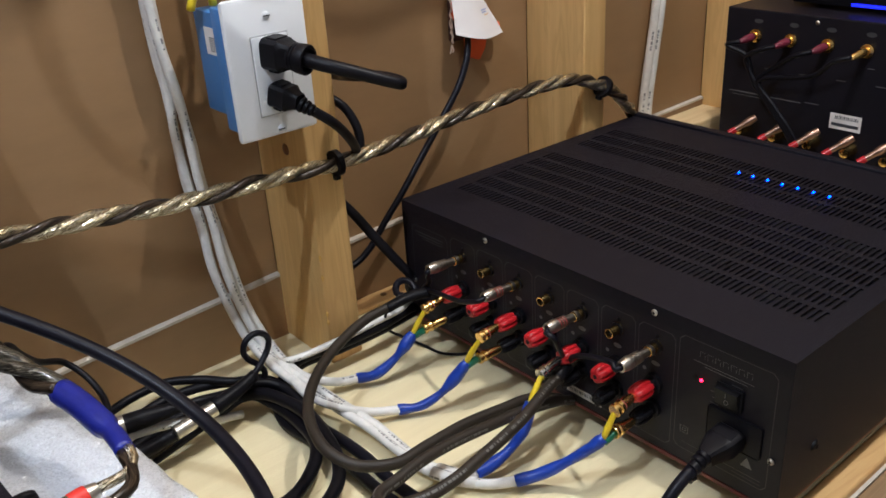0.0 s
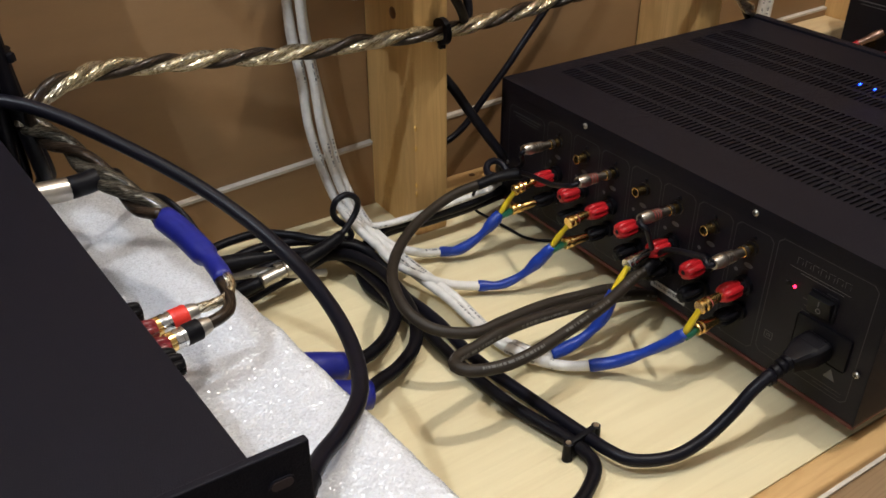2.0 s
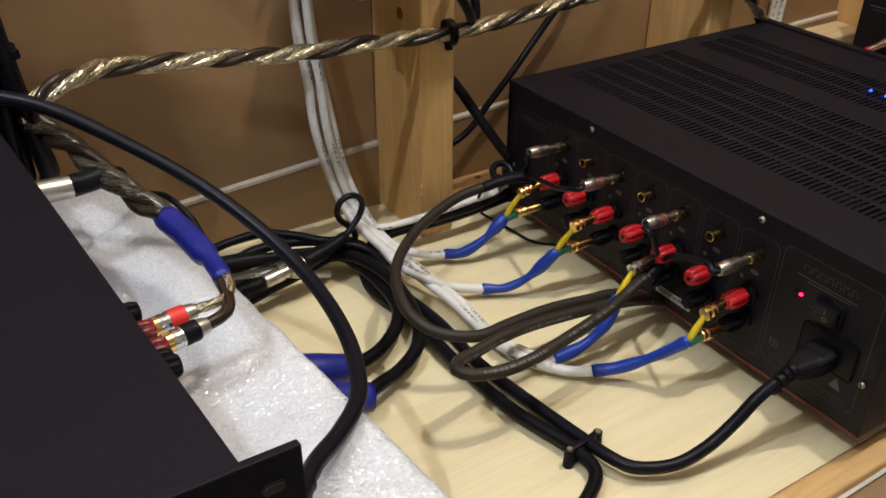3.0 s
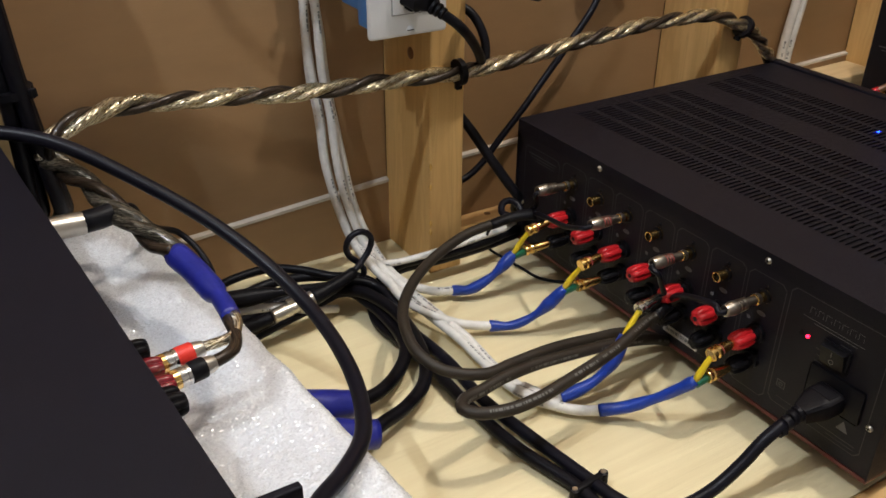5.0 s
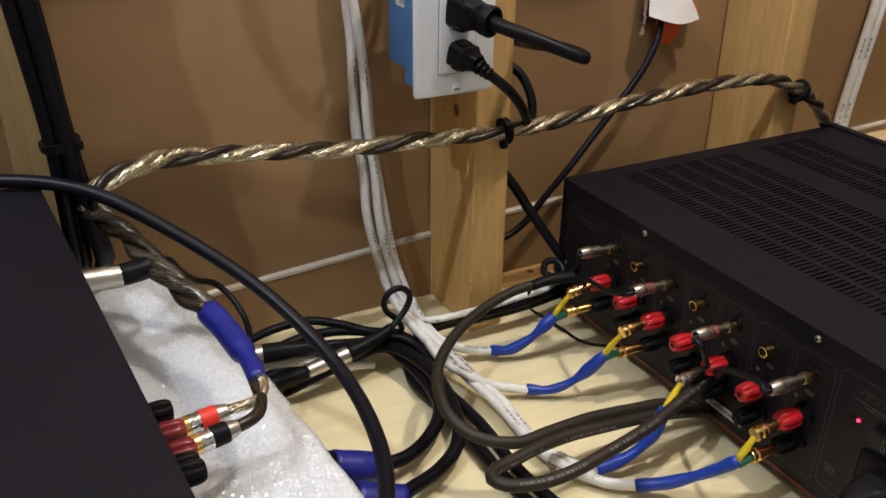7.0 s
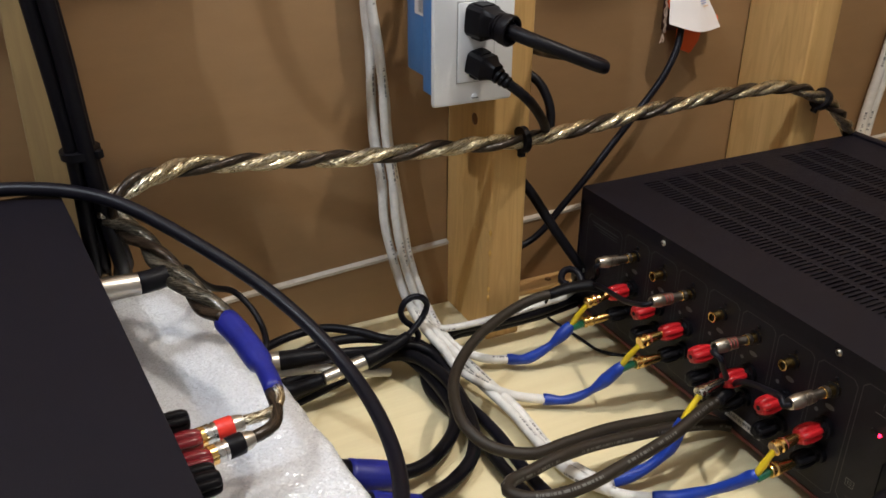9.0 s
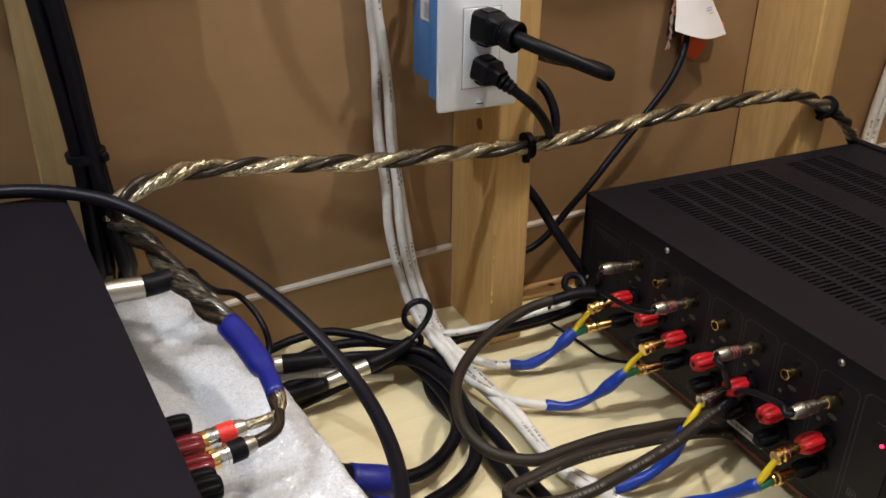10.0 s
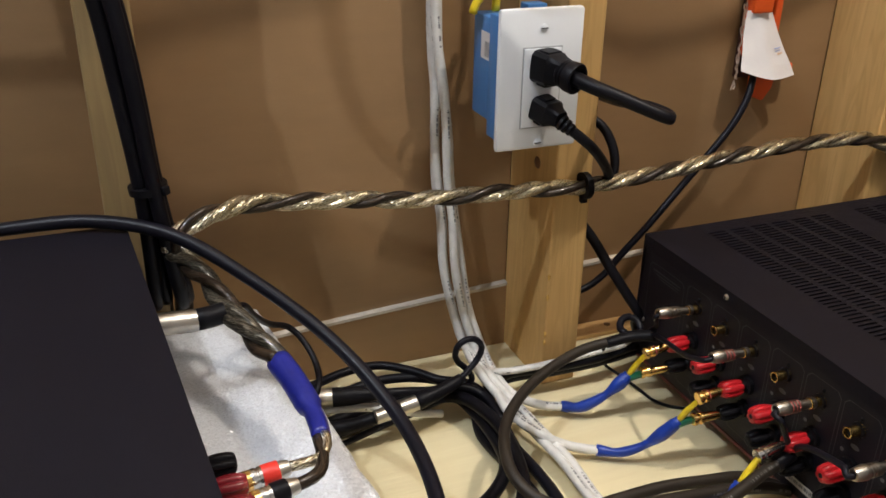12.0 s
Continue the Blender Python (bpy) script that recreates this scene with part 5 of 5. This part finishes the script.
rca_plug(sig, (-0.006, COLS[0], 0.1165), (-1, 0.02, 0.06), bands=DARK_NICKEL)
cable("lead", [(-0.030, -0.155, 0.083), (-0.031, -0.172, 0.088), (-0.038, -0.202, 0.0965), (-0.044, -0.228, 0.104), (-0.047, -0.248, 0.1125), (-0.046, -0.256, 0.1160), (-0.038, -0.257, 0.1170)], 0.0024, RUBBER_GLOSS, sig)
rca_plug(sig, (-0.006, COLS[2], 0.1165), (-1, 0.02, 0.04), bands=DULL_RED)

sig2 = thing("signal_cable", (-0.02, -0.32, 0.06), "brown round signal cable folded in a narrow loop", "cable", "brown signal cables")
cable("jacket", [(-0.0260, -0.3350, 0.0690), (-0.0360, -0.3380, 0.0670), (-0.055, -0.347, 0.073), (-0.096, -0.360, 0.071), (-0.143, -0.369, 0.069), (-0.183, -0.374, 0.067), (-0.208, -0.372, 0.066), (-0.228, -0.364, 0.066), (-0.234, -0.354, 0.066), (-0.2275, -0.346, 0.065), (-0.209, -0.342, 0.064), (-0.186, -0.338, 0.064), (-0.153, -0.333, 0.060), (-0.111, -0.331, 0.054), (-0.067, -0.329, 0.046), (-0.017, -0.325, 0.030), (0.02, -0.322, 0.012), (0.06, -0.32, 0.006)], 0.0048, BROWN_JACKET, sig2, n=16)
cable("split_boot", [(-0.0340, -0.3360, 0.0660), (-0.0250, -0.3340, 0.0690), (-0.0170, -0.3340, 0.0730)], 0.0062, BLACK_PLASTIC, sig2, "black shrink boot", squash=1.2)
cable("lead", [(-0.0180, -0.3340, 0.0730), (-0.0240, -0.3360, 0.0840), (-0.0340, -0.3400, 0.0990), (-0.0440, -0.3430, 0.1150), (-0.045, -0.3360, 0.1165), (-0.038, -0.3345, 0.1175)], 0.0023, RUBBER_GLOSS, sig2)
rca_plug(sig2, (-0.006, COLS[4], 0.1165), (-1, 0.02, 0.04), bands=DULL_RED)
cable("lead", [(-0.0180, -0.3350, 0.0730), (-0.0210, -0.3420, 0.0840), (-0.0280, -0.3580, 0.0970), (-0.0360, -0.3820, 0.1090), (-0.0440, -0.4050, 0.1180), (-0.046, -0.4095, 0.1155), (-0.038, -0.4115, 0.1165)], 0.0024, RUBBER_GLOSS, sig2)
rca_plug(sig2, (-0.006, COLS[6], 0.1165), (-1, 0.02, 0.0), bands=DARK_NICKEL)


# ---- black cables on the shelf ----
iec = thing("power_cable", (-0.1, -0.46, 0.01), "black power cord plugged into the amplifier inlet", "cable")
w = Vector((-1, 0.08, -0.18)).normalized()
mains_plug(iec, (-0.003, -0.486, 0.0735), w, ((0, 0.0112, 0.0078), (0.001, 0.0120, 0.0085), (0.013, 0.0120, 0.0085), (0.019, 0.0104, 0.0080), (0.026, 0.0078, 0.0070), (0.031, 0.0064, 0.0064)), (0.003, 0.012, 0.0085, 0.0082))
c = Vector((-0.033, -0.4835, 0.069))
for k in range(4):
    part("strain_relief", lathe(c + w * 0.0048 * k - Vector((0, 0, 0.0007 * k * k)), w, [(0, 0.0056), (0.001, 0.0064 - 0.0004 * k), (0.0038, 0.0063 - 0.0004 * k), (0.0046, 0.0052)], 18), RUBBER, iec, smooth=True)
IEC_RUN = [(-0.046, -0.482, 0.064), (-0.062, -0.480, 0.054), (-0.078, -0.478, 0.038), (-0.100, -0.475, 0.022), (-0.125, -0.470, 0.014), (-0.150, -0.455, 0.012), (-0.157, -0.439, 0.012), (-0.160, -0.418, 0.011), (-0.168, -0.363, 0.010), (-0.176, -0.299, 0.010), (-0.174, -0.236, 0.010), (-0.178, -0.190, 0.010), (-0.184, -0.15, 0.010), (-0.180, -0.120, 0.012), (-0.1490, -0.0950, 0.0200), (-0.0990, -0.1010, 0.0230), (-0.0480, -0.1010, 0.0230), (-0.0010, -0.0930, 0.0210), (0.02, -0.085, 0.016), (0.12, -0.06, 0.009)]
cable("cord", IEC_RUN, lambda s: 0.0046 + 0.0006 * min(1, s * 3), RUBBER_GLOSS, iec, n=14)
run = thing("power_cable", (-0.18, -0.3, 0.01), "black cord lying beside another across the shelf", "cable")
cable("cord", [(-0.32, -0.475, 0.009), (-0.26, -0.474, 0.009), (-0.215, -0.466, 0.009), (-0.192, -0.457, 0.009), (-0.173, -0.442, 0.009), (-0.171, -0.418, 0.009), (-0.184, -0.363, 0.009), (-0.190, -0.299, 0.009), (-0.190, -0.236, 0.009), (-0.195, -0.190, 0.009), (-0.198, -0.15, 0.009), (-0.188, -0.122, 0.018), (-0.1510, -0.1000, 0.0290), (-0.1020, -0.1070, 0.0320), (-0.0520, -0.1070, 0.0320), (-0.0040, -0.0970, 0.0300), (0.02, -0.08, 0.012), (0.08, -0.06, 0.009)], 0.0052, RUBBER, run, n=14)
bm = block(-0.0125, 0.0125, -0.0025, 0.0025, 0.0, 0.0165, 0.001)
bmesh.ops.transform(bm, matrix=pose(-0.165, -0.419, 0.0, 0, 0, 6), verts=bm.verts)
band = part("cable_tie", bm, BLACK_PLASTIC, run, "black tie mount with two screws", True)
for dx in (-0.0145, 0.0145):
    q = pose(-0.165, -0.419, 0, 0, 0, 6) @ Vector((dx, 0, 0))
    part("mount_post", lathe((q.x, q.y, 0), (0, 0, 1), [(0, 0.0042), (0.012, 0.0038), (0.016, 0.0036), (0.0165, 0.0025)], 14), BLACK_PLASTIC, band, smooth=True)
    part("screw_tip", lathe((q.x, q.y, 0.016), (0, 0, 1), [(0, 0.0025), (0.0012, 0.002)], 10), NICKEL, band, "bright screw", True)

thin = thing("thin_wire", (-0.02, -0.1, 0.01), "thin black wire lying on the plywood", "cable")
cable("wire", [(-0.036, -0.128, 0.072), (-0.048, -0.114, 0.050), (-0.045, -0.104, 0.030), (-0.037, -0.100, 0.016), (-0.024, -0.108, 0.006), (-0.016, -0.131, 0.002), (-0.012, -0.156, 0.002), (0.002, -0.172, 0.002), (0.03, -0.185, 0.002)], 0.0016, RUBBER, thin, n=8)
white_flat = thing("flat_white_cable", (-0.07, -0.05, 0.01), "white flat cable lying along the wall foot", "cable")
cable("jacket", [(-0.172, -0.094, 0.036), (-0.1540, -0.1060, 0.0380), (-0.1050, -0.1110, 0.0400), (-0.0530, -0.1080, 0.0400), (-0.0230, -0.1030, 0.0380), (0.012, -0.084, 0.030), (0.04, -0.07, 0.014), (0.12, -0.05, 0.008)], 0.0034, WHITE_JACKET, white_flat, "white printed jacket")
ring = thing("coiled_lead", (-0.02, -0.11, 0.07), "small black cable coil behind the amplifier corner", "cable")
cable("wire", [(-0.034, -0.124, 0.066), (-0.034, -0.114, 0.066), (-0.028, -0.106, 0.070), (-0.018, -0.104, 0.071), (-0.011, -0.110, 0.067), (-0.012, -0.118, 0.060), (-0.014, -0.108, 0.052), (-0.01, -0.095, 0.04), (0.02, -0.08, 0.02)], 0.0036, RUBBER_GLOSS, ring)

# black leads that leave the lower unit
for blue, pts, lab in (
        (((-0.315, -0.253, 0.031), (-0.296, -0.256, 0.025), (-0.277, -0.258, 0.020)), [(-0.279, -0.2555, 0.021), (-0.262, -0.256, 0.018), (-0.240, -0.248, 0.016), (-0.211, -0.225, 0.016), (-0.197, -0.201, 0.016), (-0.194, -0.162, 0.018), (-0.198, -0.125, 0.020), (-0.203, -0.106, 0.020), (-0.218, -0.088, 0.014), (-0.25, -0.07, 0.008), (-0.33, -0.09, 0.008)], "black cord with blue sleeved plug in the lower unit"),
        (((-0.313, -0.293, 0.031), (-0.296, -0.2965, 0.025), (-0.276, -0.300, 0.020)), [(-0.278, -0.2965, 0.021), (-0.266, -0.2915, 0.020), (-0.238, -0.279, 0.016), (-0.211, -0.260, 0.016), (-0.195, -0.232, 0.020), (-0.189, -0.184, 0.028), (-0.193, -0.151, 0.030), (-0.203, -0.122, 0.029), (-0.220, -0.100, 0.020), (-0.26, -0.09, 0.008), (-0.34, -0.11, 0.008)], "thick black cord with blue sleeved plug")):
    t = thing("power_cable", blue[0], lab, "cable")
    cable("cord", pts, 0.0058, RUBBER, t, n=14)
    cable("blue_sleeve", blue, lambda s: 0.0128 - 0.0012 * s, NAVY_SHRINK, t, "dark blue sleeve", n=18, lumps=0.08)
    e = Vector(blue[0])
    cable("plug_body", [(-0.415, e.y + 0.012, 0.055), (-0.37, e.y + 0.008, 0.052), tuple(e)], 0.0115, BLACK_PLASTIC, t, n=14)


def xlr_lead(start, pts, radius, label, tail_pts=None):
    t = thing("signal_lead", start, label, "cable", "leads from the lower unit")
    s, e = Vector(start), Vector(pts[0])
    w = (e - s).normalized()
    part("shell", lathe(s, w, [(0, 0.0080), (0.002, 0.0088), (0.0165, 0.0088), (0.018, 0.008)], 20), NICKEL, t, "nickel connector shell", True)
    part("boot", lathe(s + w * 0.017, w, [(0, 0.0088), (0.018, 0.0085), (0.036, 0.0065), (0.045, 0.0045)], 18), BLACK_PLASTIC, t, "black boot", True)
    cable("wire", [tuple(s + w * 0.055)] + pts[1:], radius, RUBBER, t)
    return t


xlr_lead((-0.340, -0.102, 0.048), [(-0.27, -0.118, 0.049), (-0.262, -0.119, 0.048), (-0.235, -0.118, 0.042), (-0.205, -0.112, 0.036), (-0.185, -0.122, 0.03), (-0.18, -0.16, 0.024)], 0.0044, "black lead with nickel connector")
bow = thing("signal_lead", (-0.3, -0.05, 0.03), "black cable bowing along the wall foot", "cable", "leads from the lower unit")
cable("wire", [(-0.38, -0.11, 0.05), (-0.345, -0.072, 0.038), (-0.322, -0.060, 0.036), (-0.298, -0.052, 0.036), (-0.264, -0.053, 0.037), (-0.236, -0.072, 0.036), (-0.216, -0.092, 0.034), (-0.192, -0.104, 0.032), (-0.18, -0.125, 0.026), (-0.184, -0.2, 0.02)], 0.0042, RUBBER, bow)
bow = thing("signal_lead", (-0.3, -0.07, 0.03), "second black cable along the wall foot", "cable", "leads from the lower unit")
cable("wire", [(-0.38, -0.13, 0.045), (-0.335, -0.085, 0.030), (-0.300, -0.072, 0.028), (-0.269, -0.067, 0.029), (-0.237, -0.074, 0.030), (-0.208, -0.090, 0.028), (-0.188, -0.115, 0.022), (-0.186, -0.16, 0.022)], 0.0046, RUBBER, bow)

join = thing("inline_connector", (-0.25, -0.12, 0.04), "nickel cable connector pair with looped black lead", "connector")
part("shell", lathe((-0.292, -0.1305, 0.035), (0.97, 0.10, 0.10), [(0, 0.0052), (0.001, 0.0064), (0.018, 0.0068), (0.019, 0.0058), (0.024, 0.0058), (0.025, 0.0074), (0.043, 0.0074), (0.044, 0.006)], 22), NICKEL, join, "nickel shells", True)
part("latch", block(-0.277, -0.270, -0.1315, -0.1255, 0.043, 0.0462, 0.0008), NICKEL, join, smooth=True)
cable("boot", [(-0.251, -0.1265, 0.0395), (-0.238, -0.1255, 0.042), (-0.220, -0.122, 0.045), (-0.204, -0.118, 0.049)], lambda s: 0.0080 - 0.0030 * s, BLACK_PLASTIC, join, "black boot", n=16)
cable("rear_boot", [(-0.336, -0.1225, 0.0270), (-0.322, -0.1255, 0.0285), (-0.305, -0.1290, 0.0315), (-0.2915, -0.1305, 0.0350)], lambda s: 0.0072 - 0.0014 * s, BLACK_PLASTIC, join, "black boot", n=16)
cable("rear_lead", [(-0.40, -0.115, 0.016), (-0.36, -0.119, 0.022), (-0.330, -0.124, 0.0275)], 0.0044, RUBBER, join)
cable("loop", [(-0.206, -0.118, 0.048), (-0.194, -0.113, 0.054), (-0.184, -0.110, 0.063), (-0.181, -0.110, 0.073), (-0.187, -0.112, 0.083), (-0.196, -0.113, 0.0865), (-0.205, -0.113, 0.083), (-0.2085, -0.112, 0.073), (-0.204, -0.109, 0.061), (-0.195, -0.108, 0.051), (-0.190, -0.110, 0.040), (-0.205, -0.108, 0.026), (-0.227, -0.108, 0.020), (-0.253, -0.112, 0.016), (-0.277, -0.116, 0.014), (-0.33, -0.13, 0.012), (-0.40, -0.15, 0.012)], 0.0030, RUBBER_GLOSS, join)
white_lead = thing("white_lead", (-0.3, -0.12, 0.03), "short white lead behind the connectors", "cable")
cable("jacket", [(-0.38, -0.108, 0.036), (-0.345, -0.106, 0.036), (-0.323, -0.107, 0.036), (-0.298, -0.110, 0.034), (-0.277, -0.115, 0.032), (-0.250, -0.112, 0.018), (-0.22, -0.11, 0.008)], 0.0040, WHITE_JACKET, white_lead)

# unseen cables hung from the ceiling, placed for the shadows on the boards
hang = thing("hanging_cable", (-0.43, -0.1615, 0.596), "unseen thick black cable looped from the ceiling for its wall shadow", "cable")
cable("jacket", [(-0.50, -0.24, 1.618), (-0.49, -0.17, 1.05), (-0.490, -0.1615, 0.790), (-0.491, -0.1615, 0.712), (-0.489, -0.1615, 0.680), (-0.478, -0.1615, 0.643), (-0.4615, -0.1615, 0.616), (-0.4385, -0.1615, 0.597), (-0.3955, -0.1615, 0.599), (-0.332, -0.1615, 0.638), (-0.286, -0.1615, 0.6635), (-0.240, -0.1615, 0.6726), (-0.190, -0.1615, 0.681), (-0.136, -0.1615, 0.704), (-0.071, -0.1615, 0.788), (-0.03, -0.17, 1.05), (0.0, -0.24, 1.618)], 0.0055, RUBBER, hang, n=16)
hang = thing("hanging_cable", (-0.646, -0.1615, 0.679), "unseen thinner black cable swagged under the ceiling for its wall shadow", "cable")
cable("jacket", [(-1.05, -0.25, 1.618), (-1.0, -0.20, 1.0), (-0.90, -0.17, 0.750), (-0.80, -0.1615, 0.696), (-0.714, -0.1615, 0.683), (-0.6755, -0.1615, 0.682), (-0.646, -0.1615, 0.682), (-0.603, -0.1615, 0.699), (-0.579, -0.1615, 0.708), (-0.557, -0.1615, 0.715), (-0.525, -0.158, 0.724), (-0.48, -0.140, 0.745), (-0.42, -0.130, 0.82), (-0.38, -0.15, 1.1), (-0.36, -0.20, 1.618)], 0.0036, RUBBER, hang, n=14)
hang = thing("hanging_cable", (-0.12, -0.1615, 0.445), "unseen stout black cable added overhead for its wall shadow", "cable")
cable("jacket", [(-0.30, -0.24, 1.618), (-0.288, -0.17, 0.90), (-0.284, -0.1615, 0.60), (-0.277, -0.1615, 0.555), (-0.262, -0.1615, 0.542), (-0.2394, -0.1615, 0.5431), (-0.2156, -0.1615, 0.541), (-0.1952, -0.1615, 0.534), (-0.1819, -0.1615, 0.5214), (-0.1644, -0.1615, 0.4982), (-0.1427, -0.1615, 0.4688), (-0.123, -0.1615, 0.4478)], 0.0105, RUBBER, hang, n=16)
hang = thing("hanging_cable", (-0.394, -0.1615, 0.515), "unseen thin black cable added overhead for its wall shadow", "cable")
cable("jacket", [(-0.66, -0.24, 1.618), (-0.65, -0.18, 0.90), (-0.62, -0.1615, 0.64), (-0.5421, -0.1615, 0.5867), (-0.5258, -0.1615, 0.5789), (-0.5089, -0.1615, 0.5711), (-0.4848, -0.1615, 0.5584), (-0.4594, -0.1615, 0.5457), (-0.4354, -0.1615, 0.5337), (-0.4121, -0.1615, 0.5231), (-0.3944, -0.1615, 0.5146)], 0.0055, RUBBER, hang, n=14)
hang = thing("hanging_cable", (0.061, -0.159, 0.634), "unseen black cable bowed overhead for its wall shadow", "cable")
cable("jacket", [(-0.06, -0.24, 1.618), (-0.03, -0.19, 1.05), (0.000, -0.162, 0.700), (0.016, -0.159, 0.662), (0.035, -0.159, 0.6435), (0.061, -0.159, 0.6345), (0.0936, -0.159, 0.6366), (0.146, -0.159, 0.6464), (0.191, -0.159, 0.6555), (0.242, -0.159, 0.676), (0.30, -0.162, 0.74), (0.36, -0.19, 1.05), (0.40, -0.24, 1.618)], 0.0042, RUBBER, hang, n=14)
